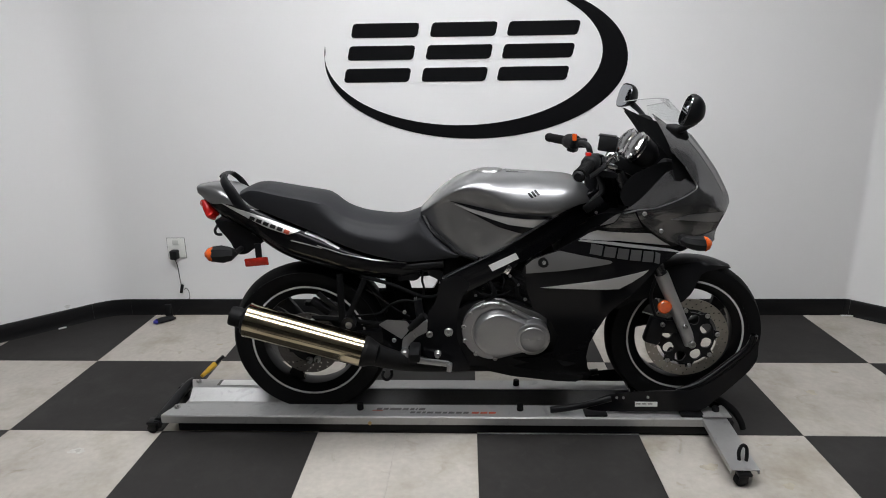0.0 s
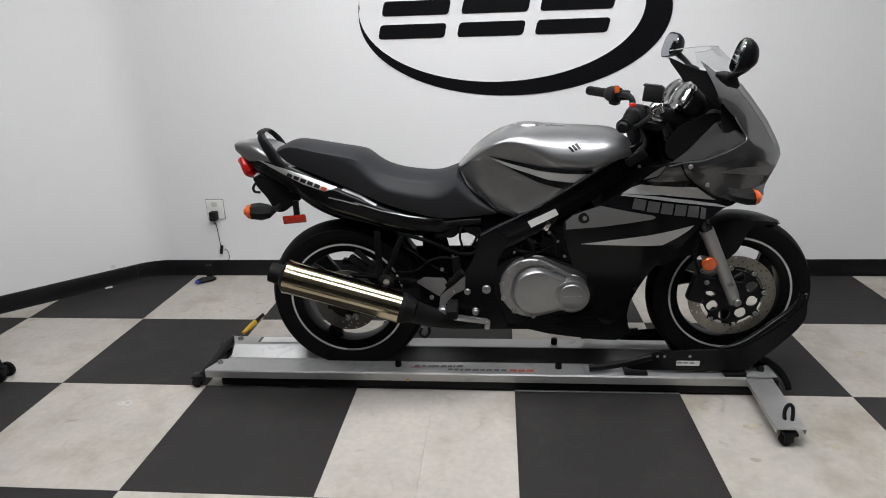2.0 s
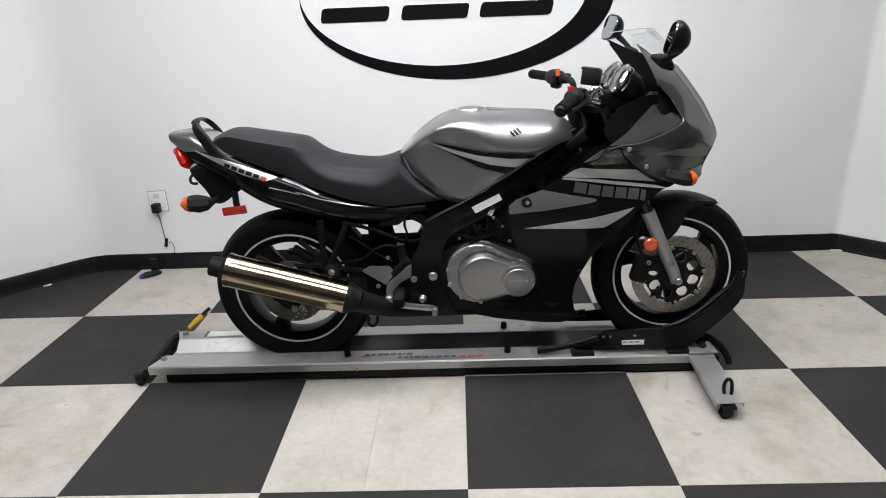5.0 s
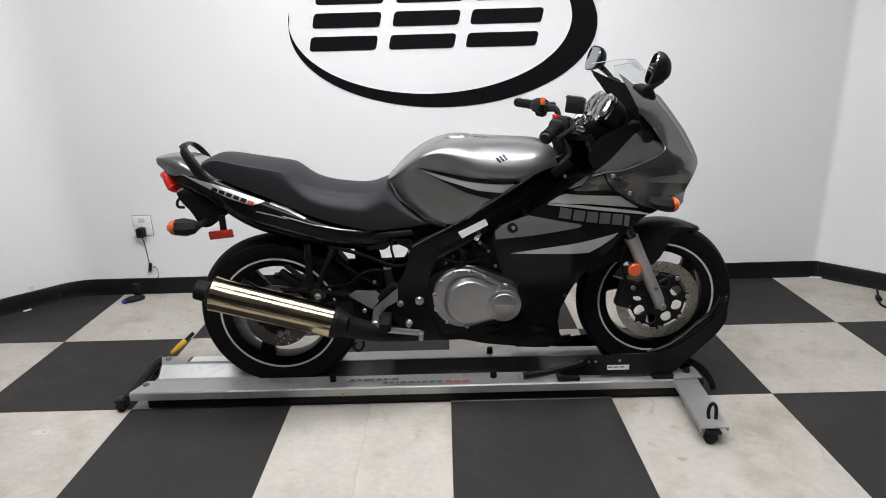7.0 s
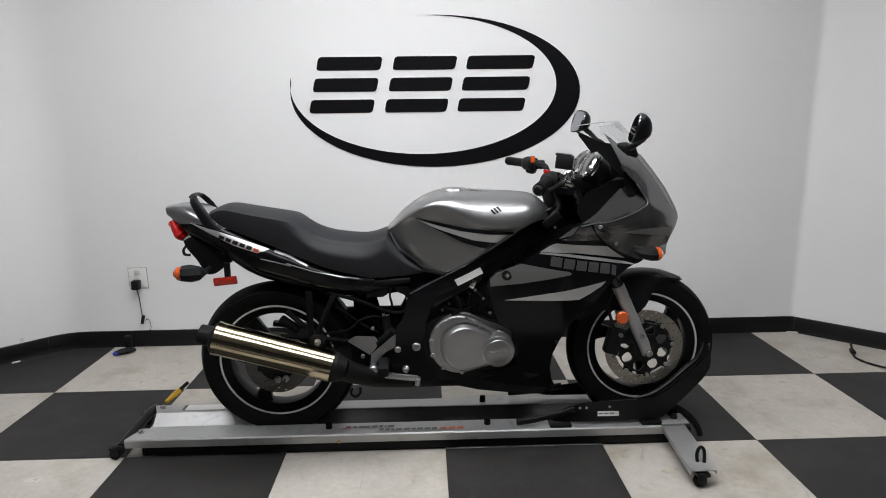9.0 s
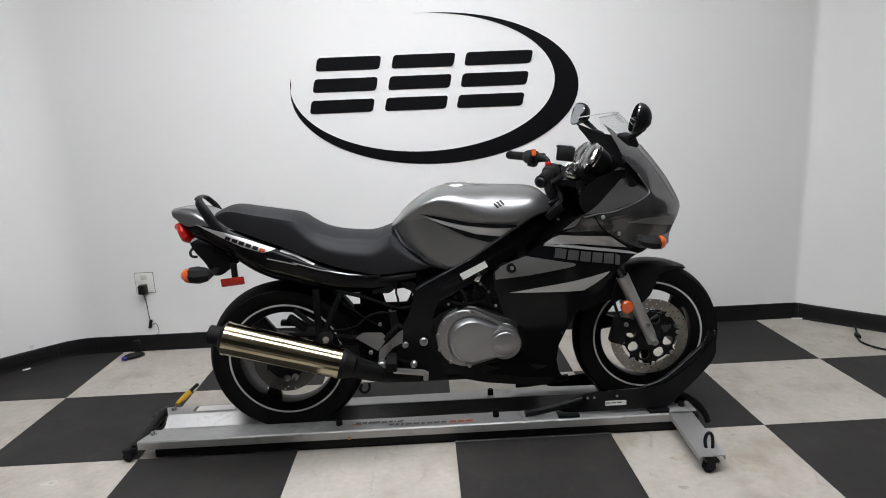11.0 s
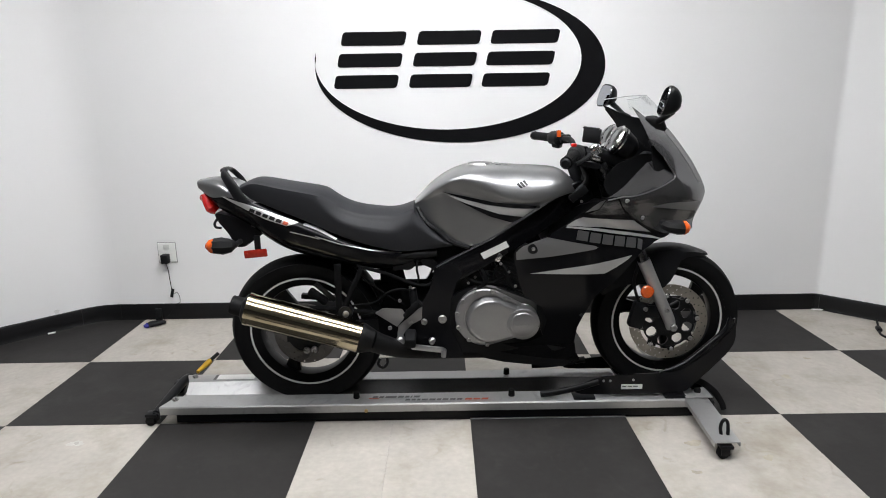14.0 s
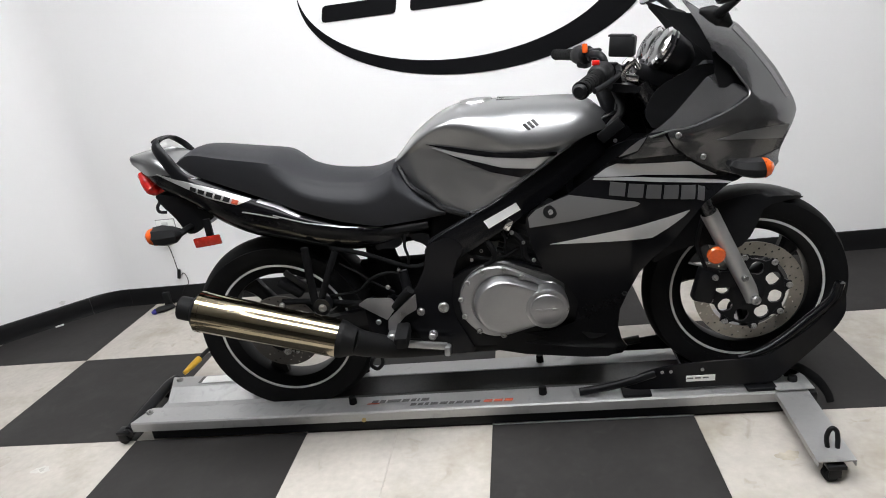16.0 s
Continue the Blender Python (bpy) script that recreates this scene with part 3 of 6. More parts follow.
for x, y in ((-1.240, -0.010), (-1.240, 0.27), (0.90, 0.27), (0.868, -0.296), (0.93, 0.48)):
    caster(x, y)

# outriggers at the chock end, one on each side
for sgn in (1, -1):
    bm = bmesh.new()
    g = lambda d: C - sgn * d
    prof = [(0.0, 0.0), (0.0, -0.016), (0.003, -0.016), (0.003, -0.003), (0.088, -0.003), (0.088, -0.016), (0.091, -0.016), (0.091, 0.0)]
    rings = []
    for x, d, z in ((0.832, 0.135, 0.080), (0.828, 0.28, 0.073), (0.823, 0.438, 0.066)):
        rings.append([bm.verts.new((x + u, g(d), z + w)) for u, w in prof])
    skin(bm, rings)
    part("outrigger", bm, ALU, dolly, "flat silver outrigger leg", sharp=25)
    part("corner_plate", box((0.886, g(0.108), 0.0865), (0.104, 0.085, 0.005), 0.0015), ALU, dolly)
    part("bolt", rod((0.895, g(0.105), 0.088), (0.895, g(0.105), 0.105), 0.014, 0.012, bevel=0.003), PLASTIC, dolly, "black knob")
    part("tie_loop", tube([(0.869, g(0.386), 0.064), (0.867, g(0.380), 0.090), (0.871, g(0.380), 0.112), (0.880, g(0.380), 0.120), (0.889, g(0.382), 0.111), (0.891, g(0.386), 0.09), (0.890, g(0.390), 0.064)], 0.006), SATIN_BLACK, dolly)

for x, y, r, h, m_ in ((-1.165, 0.035, 0.012, 0.014, STEEL), (-1.165, 0.243, 0.012, 0.014, STEEL), (0.735, 0.03, 0.011, 0.016, STEEL)):
    part("bolt", rod((x, y, 0.079), (x, y, 0.079 + h), r, r * 0.85, segs=6, bevel=0.002), m_, dolly)
for x, y in ((-0.448, 0.035), (0.165, 0.035), (0.165, 0.232), (-0.448, 0.232)):
    part("rubber_stop", rod((x, y, 0.078), (x, y, 0.106), 0.013, 0.0115, bevel=0.003), RUBBER, dolly)
for x in (0.445, 0.80):
    part("foot_pad", box((x, 0.018, 0.084), (0.085, 0.06, 0.012), 0.005), SATIN_BLACK, dolly)
part("hook", rod((-0.405, -0.022, 0.052), (-0.405, -0.012, 0.052), 0.007), mat("brass", (0.45, 0.33, 0.15), 0.4, 0.8), dolly, "small brass eyelet")

# Added dark tube: stands in for the cross bar's dark end and its shade.
part("dark_end_curve", tube([(0.895, 0.055, 0.125), (0.925, 0.045, 0.115), (0.965, 0.03, 0.085), (0.992, 0.02, 0.045), (1.0, 0.012, 0.018)], [0.012, 0.0135, 0.0135, 0.012, 0.011], flat=0.8), RUBBER, dolly, "dark curved tube added at the end of the cross bar")

# worn print on the near rail, as plain bars
def bar(name, x0, x1, y0, y1, z, m_, parent, label):
    bm = bmesh.new()
    bm.faces.new([bm.verts.new(p) for p in ((x0, y0, z), (x1, y0, z), (x1 + 0.004, y1, z), (x0 + 0.004, y1, z))])
    return part(name, bm, m_, parent, label, flat=True)


zp = 0.0835
x = -0.385
for k, w in enumerate((0.026, 0.024, 0.05, 0.028, 0.022, 0.012, 0.030)):
    bar("print_bar", x, x + w - 0.006, 0.024, 0.040, zp, INK_DARK, dolly, "worn dark print")
    x += w
x = -0.255
for k, w in enumerate((0.024, 0.022, 0.018, 0.03, 0.03, 0.022, 0.028, 0.028, 0.026)):
    bar("print_bar", x, x + w - 0.006, 0.001, 0.015, zp - 0.0007, INK_DARK, dolly, "worn dark print")
    x += w
for k in range(3):
    bar("print_bar", x + 0.006 + k * 0.032, x + 0.032 + k * 0.032, 0.001, 0.015, zp - 0.0007, INK_RED, dolly, "worn red print")
bar("print_bar", -0.40, -0.36, 0.018, 0.024, zp, INK_RED, dolly, "worn red print")
part("paper_label", box((-0.985, 0.235, 0.0845), (0.16, 0.045, 0.001)), LABEL, dolly)
part("label_edge", box((-1.072, 0.235, 0.0845), (0.012, 0.045, 0.001)), INK_DARK, dolly)

# wheel chock
for sgn in (1, -1):
    yy = lambda d, s=sgn: C - s * d
    base = 0.118 if sgn == 1 else 0.118
    out = [(0.40, 0.105), (0.43, 0.135), (0.50, 0.165), (0.62, 0.176), (0.80, 0.180), (0.86, 0.215), (0.93, 0.27), (0.98, 0.33), (0.99, 0.385), (1.012, 0.378), (1.018, 0.31), (0.995, 0.262), (0.93, 0.19), (0.88, 0.14), (0.85, 0.106), (0.82, 0.093), (0.45, 0.092)]
    near = lambda x, z: yy(0.118)
    if sgn < 0:
        out = [(0.40, 0.100), (0.44, 0.130), (0.60, 0.150), (0.76, 0.150), (0.82, 0.13), (0.85, 0.106), (0.82, 0.093), (0.45, 0.092)]
    bm = sheet(rounded(out, 2), (lambda x, z, s=sgn: C - s * 0.118 - (0.004 if s > 0 else 0.0)), 0.005, step=0)
    chock = part("chock_plate", bm, GLOSS_BLACK, dolly, "black steel wheel chock cheek", sharp=30)
    if sgn < 0:
        part("arm", tube([(0.275, yy(0.125), 0.108), (0.34, yy(0.122), 0.112), (0.42, yy(0.12), 0.122), (0.50, yy(0.118), 0.135)], 0.0135), SATIN_BLACK, chock)
        continue
    part("tube", tube([(0.74, yy(0.108), 0.176), (0.80, yy(0.104), 0.190), (0.86, yy(0.104), 0.225), (0.93, yy(0.106), 0.290), (0.985, yy(0.112), 0.35), (0.998, yy(0.115), 0.40)], [0.006, 0.012, 0.014, 0.014, 0.014, 0.013]), FRAME_BLACK, chock)
    part("arm", tube([(0.275, yy(0.125), 0.099), (0.34, yy(0.122), 0.106), (0.42, yy(0.12), 0.122), (0.50, yy(0.118), 0.146)], 0.0130, flat=0.8), SATIN_BLACK, chock)
    if sgn == 1:
        part("label", box((0.63, C - 0.1235, 0.124), (0.082, 0.002, 0.019)), LABEL, chock)
        for k in range(3):
            part("print_bar", box((0.60 + k * 0.022, C - 0.125, 0.126), (0.017, 0.001, 0.004)), INK_DARK, chock)
        for x, z in ((0.52, 0.150), (0.545, 0.150), (0.635, 0.152)):
            part("rivet", lathe([(0.005, 0), (0.005, -0.002), (0.0005, -0.003)], (x, C - 0.122, z), segs=12), STEEL, chock)
bm = bmesh.new()
rings = []
for a in np.linspace(-128, -60, 11):
    r = 0.302
    cx, cz = 0.777 + r * math.cos(radians(a)), 0.372 + r * math.sin(radians(a))
    nx, nz = math.cos(radians(a)) * 0.006, math.sin(radians(a)) * 0.006
    rings.append([bm.verts.new((cx + k * nx, C + d, cz + k * nz)) for d, k in ((-0.085, 0), (0.085, 0), (0.085, 1), (-0.085, 1))])
skin(bm, rings)
part("cradle", bm, GLOSS_BLACK, dolly, "black curved cradle under the front wheel")

# lever with a yellow grip behind the dolly
lever = thing("lever", (-1.14, 0.3, 0.08), "yellow-gripped black lever tilted up at the end of the dolly", "lever")
part("grip", tube([(-1.178, 0.30, 0.080), (-1.162, 0.345, 0.090), (-1.150, 0.378, 0.098)], [0.008, 0.012, 0.012]), YELLOW, lever)
part("shaft", tube([(-1.150, 0.378, 0.098), (-1.140, 0.402, 0.105), (-1.129, 0.426, 0.112)], 0.0085), SATIN_BLACK, lever)


# ---- the motorcycle ----
bike = thing("motorcycle", (0.07, C, 0.04), "graphite grey and black faired sport motorcycle on a dolly", "motorcycle")
RX, RZ, RR = -0.637, 0.343, 0.304    # rear wheel
FX, FZ, FR = 0.777, 0.366, 0.290     # front wheel


def wheel(name, x, z, r, half, rim, spokes, stripe_r):
    w = part(name, lathe([(0.022, -half * 0.8), (0.042, -half * 0.75), (0.042, half * 0.75), (0.022, half * 0.8)], (x, C, z), segs=28), RIM, bike)
    tyre = [(rim - 0.002, -half * 0.78), (rim + 0.012, -half * 0.93), (rim + 0.03, -half * 1.0), (rim + 0.05, -half * 0.98), (r - 0.026, -half * 0.86), (r - 0.024, -half * 0.84), (r - 0.012, -half * 0.62), (r - 0.004, -half * 0.34), (r, 0)]
    tyre += [(a, -b) for a, b in tyre[-2::-1]]
    part("tyre", lathe(tyre, (x, C, z), segs=96), RUBBER, w)
    h = half * 0.80
    inside = [(rim + 0.006, -h - 0.004), (rim + 0.008, -h), (rim - 0.004, -h + 0.003), (rim - 0.016, -h + 0.005), (rim - 0.030, -h + 0.014), (rim - 0.042, -h + 0.020), (rim - 0.044, -h + 0.026)]
    part("rim", lathe(inside + [(a, -b) for a, b in reversed(inside)], (x, C, z), segs=96), RIM, w)
    for s in (-1, 1):
        part("rim_stripe", ring_band(x, z, stripe_r - 0.0032, stripe_r + 0.0032, C + s * (h - 0.001), s), STRIPE, w, "pale rim stripe")
    for a0 in spokes:
        bm = bmesh.new()
        rings = []
        for k, rr in enumerate(np.linspace(0.03, rim - 0.036, 9)):
            f = k / 8
            a = radians(a0 + 10 * f * f)
            wide = 0.026 - 0.008 * math.sin(math.pi * f * 0.9) + 0.014 * f ** 4
            deep = 0.026 - 0.008 * f
            cx, cz = x + rr * math.cos(a), z + rr * math.sin(a)
            tx, tz = -math.sin(a), math.cos(a)
            ring = []
            for u, d in ((-1, -0.5), (-0.6, -1), (0.6, -1), (1, -0.5), (1, 0.5), (0.6, 1), (-0.6, 1), (-1, 0.5)):
                ring.append(bm.verts.new((cx + u * wide * tx, C + d * deep, cz + u * wide * tz)))
            rings.append(ring)
        skin(bm, rings)
        part("spoke", bm, RIM, w)
    return w


def ring_band(x, z, r0, r1, y, s):
    bm = bmesh.new()
    rows = []
    for a in np.linspace(0, 2 * math.pi, 96, endpoint=False):
        rows.append([bm.verts.new((x + r * math.cos(a), yy, z + r * math.sin(a))) for r, yy in ((r0, y - s * 0.003), (r0, y), (r1, y), (r1, y - s * 0.003))])
    skin(bm, rows + [rows[0]], cap=False)
    return bm


def drilled_disc(x, y, z, r0, r1, rows, cols, hole, thick=0.005):
    """A brake disc pierced by rings of staggered holes."""
    bm = bmesh.new()
    step = (r1 - r0) / rows
    lay = {}
    for side, yy in ((0, y), (1, y + thick)):
        def vert(r, a, s=side, h=yy):
            key = (s, round(r, 5), round(a % (2 * math.pi), 5))
            if key not in lay:
                lay[key] = bm.verts.new((x + r * math.cos(a), h, z + r * math.sin(a)))
            return lay[key]
        for i in range(rows):
            for j in range(cols):
                ra, rb = r0 + i * step, r0 + (i + 1) * step
                aa, ab = 2 * math.pi * j / cols, 2 * math.pi * (j + 1) / cols
                rm, am = (ra + rb) / 2, (aa + ab) / 2
                edge = [(rb, am), (rb, ab), (rm, ab), (ra, ab), (ra, am), (ra, aa), (rm, aa), (rb, aa)]
                outer = [vert(r, a) for r, a in edge]
                if (j + i) % 3 == 0:
                    inner = []
                    for q in range(8):
                        t = math.pi / 2 - q * math.pi / 4
                        inner.append(vert(rm + hole * math.sin(t), am + hole * math.cos(t) / rm))
                    for q in range(8):
                        bm.faces.new((outer[q], outer[(q + 1) % 8], inner[(q + 1) % 8], inner[q]))
                else:
                    bm.faces.new(outer)
    for a, b in (((r1), 1), ((r0), -1)):
        n = cols * 2
        ang = [round((math.pi * k / cols) % (2 * math.pi), 5) for k in range(n)]
        for k in range(n):
            q = [lay[s, round(a, 5), t] for s, t in ((0, ang[k]), (0, ang[(k + 1) % n]), (1, ang[(k + 1) % n]), (1, ang[k]))]
            bm.faces.new(q)
    return bm


front = wheel("front_wheel", FX, FZ, FR, 0.055, 0.223, (35, 155, 275), 0.2130)
rear = wheel("rear_wheel", RX, RZ, RR, 0.065, 0.228, (118, 238, 358), 0.2185)

# front brake: pierced disc on a black carrier with round windows
part("brake_disc", drilled_disc(FX, C - 0.062, FZ, 0.112, 0.152, 3, 66, 0.0038), DISC, front, "brown-grey drilled brake disc")


def pierced_ring(x, y, z, r0, r1, cols, phase, rm, size, thick):
    """A ring plate with one soft triangular window in each of its sectors."""
    bm = bmesh.new()
    n = 24
    for j in range(cols):
        mid = phase + 2 * math.pi * j / cols
        half = math.pi / cols
        outer, inner = [], []
        for q in range(n):
            t = 2 * math.pi * q / n
            u, v = math.cos(t), math.sin(t)
            k = 1 / max(abs(u), abs(v))
            r = (r0 + r1) / 2 + u * k * (r1 - r0) / 2
            outer.append((r, mid + v * k * half))
            s = size * (1 + 0.16 * math.cos(3 * t))
            inner.append((rm + s * u, mid + s * 1.05 * v * (1 + 0.25 * u) / rm))
        layers = []
        for h in (0, thick):
            layers.append([[bm.verts.new((x + r * math.cos(a), y + h, z + r * math.sin(a))) for r, a in ring] for ring in (outer, inner)])
        for q in range(n):
            p = (q + 1) % n
            for out_, in_ in layers:
                bm.faces.new((out_[q], out_[p], in_[p], in_[q]))
            bm.faces.new((layers[0][1][q], layers[0][1][p], layers[1][1][p], layers[1][1][q]))
            bm.faces.new((layers[0][0][q], layers[0][0][p], layers[1][0][p], layers[1][0][q]))
    bmesh.ops.remove_doubles(bm, verts=bm.verts, dist=1e-5)
    return bm


carrier = part("carrier", pierced_ring(FX, C - 0.066, FZ, 0.034, 0.101, 8, radians(30), 0.073, 0.0195, 0.009), SATIN_BLACK, front, "black disc carrier with round windows", flat=True)
for k in range(8):
    a = radians(k * 45 + 8)
    d = Vector((math.cos(a), 0, math.sin(a)))
    t = Vector((-math.sin(a), 0, math.cos(a)))
    c0 = Vector((FX, C - 0.063, FZ))
    bm = bmesh.new()
    skin(bm, [[bm.verts.new(c0 + d * r + t * w * s + Vector((0, y, 0))) for s, y in ((-1, -0.004), (1, -0.004), (1, 0.004), (-1, 0.004))] for r, w in ((0.097, 0.022), (0.106, 0.014), (0.117, 0.011))])
    part("tab", bm, SATIN_BLACK, carrier)
    part("rivet", bolt((FX + 0.110 * math.cos(a), C - 0.068, FZ + 0.110 * math.sin(a)), 0.009, 0.005), STEEL, carrier)
part("hub", lathe([(0.045, -0.06), (0.045, -0.066), (0.03, -0.070), (0.018, -0.085), (0.0005, -0.085)], (FX, C, FZ), segs=32), SATIN_BLACK, front)
# rear brake
part("brake_disc", drilled_disc(RX, C - 0.068, RZ, 0.075, 0.122, 4, 54, 0.0036), mat("dark_brake_steel", (0.10, 0.095, 0.09), 0.45, 0.8), rear, "dark drilled brake disc")
part("carrier", lathe([(0.03, -0.06), (0.06, -0.064), (0.078, -0.064), (0.078, -0.058), (0.03, -0.05)], (RX, C, RZ), segs=40), SATIN_BLACK, rear)
for x, z in ((RX + 0.002, RZ - 0.065), (RX + 0.032, RZ - 0.062)):
    part("bolt", bolt((x, C - 0.074, z), 0.013, 0.012), STEEL, rear)

TUBE_STEEL = mat("dark_fork_tube", (0.06, 0.06, 0.064), 0.25, 0.9, vary=0.1)
# fork
SL = 0.48
for s in (-1, 1):
    y = C + s * 0.092
    top = lambda z: 0.655 - SL * (z - 0.625)
    bm = tube([(0.778, y, 0.352), (0.765, y, 0.392), (0.735, y, 0.455), (0.695, y, 0.54), (0.655, y, 0.625)], [0.018, 0.022, 0.0225, 0.023, 0.024], segs=20)
    leg = part("fork_leg", bm, FORK, bike, "silver cast fork leg")
    part("fork_tube", rod((0.657, y, 0.62), (top(0.99), y, 0.99), 0.0205), TUBE_STEEL, leg, "dark polished fork tube")
    part("axle_nut", bolt((0.779, y + (-0.018 if s < 0 else 0.012), 0.362), 0.014, 0.012), STEEL, leg)
    part("pinch_bolt", bolt((0.748, y + (-0.022 if s < 0 else 0.01), 0.432), 0.010, 0.010), STEEL, leg)
    refl = part("reflector", lathe([(0.0005, 0.0), (0.020, 0.0), (0.0245, 0.004), (0.0245, 0.012), (0.0005, 0.012)] if s < 0 else [(0.0005, 0.0), (0.027, 0.0), (0.027, 0.008), (0.022, 0.012), (0.0005, 0.012)], (0.669, y - 0.032 if s < 0 else y + 0.02, 0.508), segs=36), ORANGE, leg, "round orange reflector")
cal = part("brake_caliper", box((0.655, C - 0.066, 0.400), (0.060, 0.045, 0.105), 0.012, Euler((0, 0.25, 0)).to_matrix()), SATIN_BLACK, bike)
part("caliper_bolt", bolt((0.675, C - 0.09, 0.43), 0.009, 0.008), STEEL, cal)
part("caliper_bracket", box((0.70, C - 0.075, 0.415), (0.07, 0.012, 0.05), 0.004), SATIN_BLACK, cal)
part("brake_hose", tube([(0.655, C - 0.07, 0.45), (0.63, C - 0.075, 0.53), (0.64, C - 0.08, 0.60), (0.66, C - 0.07, 0.66)], 0.006), PLASTIC, cal)

# front fender
bm = bmesh.new()
rings = []
for k in range(23):
    f = k / 22
    a = radians(61 + f * 95)
    r = FR + 0.015 - 0.006 * math.sin(math.pi * f)
    low = between(f, ((0, 0.008), (0.12, 0.03), (0.22, 0.045), (0.29, 0.125), (0.44, 0.155), (0.60, 0.13), (0.75, 0.085), (1, 0.02)))
    half = between(f, ((0, 0.03), (0.12, 0.055), (0.4, 0.072), (1, 0.07)))
    d = Vector((math.cos(a), 0, math.sin(a)))
    c0 = Vector((FX, C, FZ))
    ring = []
    for u, q in ((-1, low), (-1, low * 0.4), (-0.86, 0.010), (-0.5, 0.002), (0, 0), (0.5, 0.002), (0.86, 0.010), (1, low * 0.4), (1, low)):
        ring.append(bm.verts.new(c0 + d * (r - q) + Vector((0, u * half, 0))))
    for u, q in ((1, low), (1, low * 0.4), (0.86, 0.010), (0.5, 0.002), (0, 0), (-0.5, 0.002), (-0.86, 0.010), (-1, low * 0.4), (-1, low)):
        ring.append(bm.verts.new(c0 + d * (r - q - (0 if q == low else 0.004)) + Vector((0, u * (half - 0.004), 0))))
    rings.append(ring)
skin(bm, rings)
part("front_fender", bm, SATIN_BLACK, bike, "matt black front fender")


# bodywork shell: half width of the fairing as a function of length and height
NOSE = ((0.60, 1.03), (0.70, 0.96), (0.725, 0.862), (0.78, 0.880), (0.84, 0.908), (0.868, 0.914), (0.917, 0.896), (0.986, 0.855), (1.054, 0.802), (1.107, 0.760), (1.155, 0.698), (1.20, 0.65))
WIDE = ((0.20, 0.10), (0.30, 0.150), (0.45, 0.195), (0.60, 0.225), (0.72, 0.238), (0.78, 0.235), (0.83, 0.240), (0.868, 0.253), (0.888, 0.259), (0.905, 0.259), (0.95, 0.240), (1.05, 0.224), (1.12, 0.268), (1.18, 0.305), (1.25, 0.31))


def shell_half(x, z):
    zz = z - (between(x, ((0.50, 0.886), (0.58, 0.890), (0.68, 0.914), (0.745, 0.940), (0.80, 0.908), (0.88, 0.880), (0.95, 0.875))) - 0.905) * max(0.0, min(1.0, (z - 0.76) / 0.1))
    w = 0.6 * between(zz, WIDE) + 0.4 * smoothly(zz, WIDE)
    w += 0.020 * math.exp(-abs(zz - 0.897) / 0.024) * max(0.0, min(1.0, (x - 0.66) / 0.10))
    n = smoothly(z, NOSE)
    u = max(0.0, min(1.0, (x - 0.42) / max(0.05, n - 0.42)))
    w *= (1 - u ** 1.5) ** 0.88
    if x < 0.42:
        w *= 1 - 0.22 * ((0.42 - x) / 0.4) ** 1.4
    if z < 0.9:
        w -= 0.010 * math.exp(-((z - 0.775 + 0.30 * (x - 0.5)) / 0.02) ** 2) * (1 if x < 0.7 else 0)
    return max(w, 0.001)


def shell(x, z, off=0.0):
    return C - shell_half(x, z) - off


def on_shell(off):
    return lambda x, z: shell(x, z, off)


def both(name, bm, m_, parent, label=""):
    """The same panel on both sides."""
    other = mirrored(bm, C)
    near = part(name, bm, m_, parent, label)
    part(name, other, m_, parent, label)
    return near


UPPER = [(0.548, 1.190), (0.575, 1.158), (0.606, 1.116), (0.632, 1.076), (0.662, 1.042), (0.698, 1.008), (0.722, 0.975), (0.740, 0.950), (0.740, 0.941), (0.730, 0.932), (0.681, 0.912), (0.620, 0.896), (0.567, 0.887), (0.510, 0.889), (0.520, 0.865), (0.533, 0.845), (0.567, 0.815), (0.607, 0.787), (0.655, 0.760), (0.706, 0.738), (0.76, 0.728), (0.825, 0.722), (0.852, 0.735), (0.862, 0.775), (0.887, 0.830), (0.898, 0.868), (0.892, 0.890), (0.879, 0.917), (0.838, 0.986), (0.785, 1.054), (0.738, 1.107), (0.700, 1.128), (0.66, 1.142), (0.615, 1.152), (0.585, 1.170)]
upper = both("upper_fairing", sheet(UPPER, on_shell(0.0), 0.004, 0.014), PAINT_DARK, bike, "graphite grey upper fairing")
SIDE = [(0.500, 0.889), (0.475, 0.888), (0.442, 0.879), (0.410, 0.855), (0.380, 0.828), (0.326, 0.785), (0.265, 0.747), (0.210, 0.726), (0.175, 0.709), (0.158, 0.690), (0.155, 0.667), (0.175, 0.580), (0.195, 0.525), (0.258, 0.478), (0.285, 0.42), (0.272, 0.35), (0.20, 0.318), (0.05, 0.308), (-0.05, 0.304), (-0.06, 0.268), (0.074, 0.237), (0.25, 0.213), (0.36, 0.201), (0.41, 0.211), (0.425, 0.240), (0.405, 0.275), (0.393, 0.33), (0.397, 0.39), (0.418, 0.45), (0.447, 0.51), (0.482, 0.55), (0.52, 0.575), (0.563, 0.625), (0.619, 0.685), (0.67, 0.708), (0.74, 0.728), (0.712, 0.748), (0.660, 0.769), (0.613, 0.796), (0.573, 0.823), (0.541, 0.851), (0.529, 0.868), (0.518, 0.888)]
side_panel = both("side_fairing", sheet(SIDE, on_shell(-0.0065), 0.004, 0.014), GLOSS_BLACK, bike, "black lower fairing with grey flashes")


def flash(name, outline, m_, label, off=-0.004, soft=0):
    both(name, sheet(rounded(outline, soft) if soft else outline, on_shell(off), 0.002, 0.012), m_, side_panel, label)


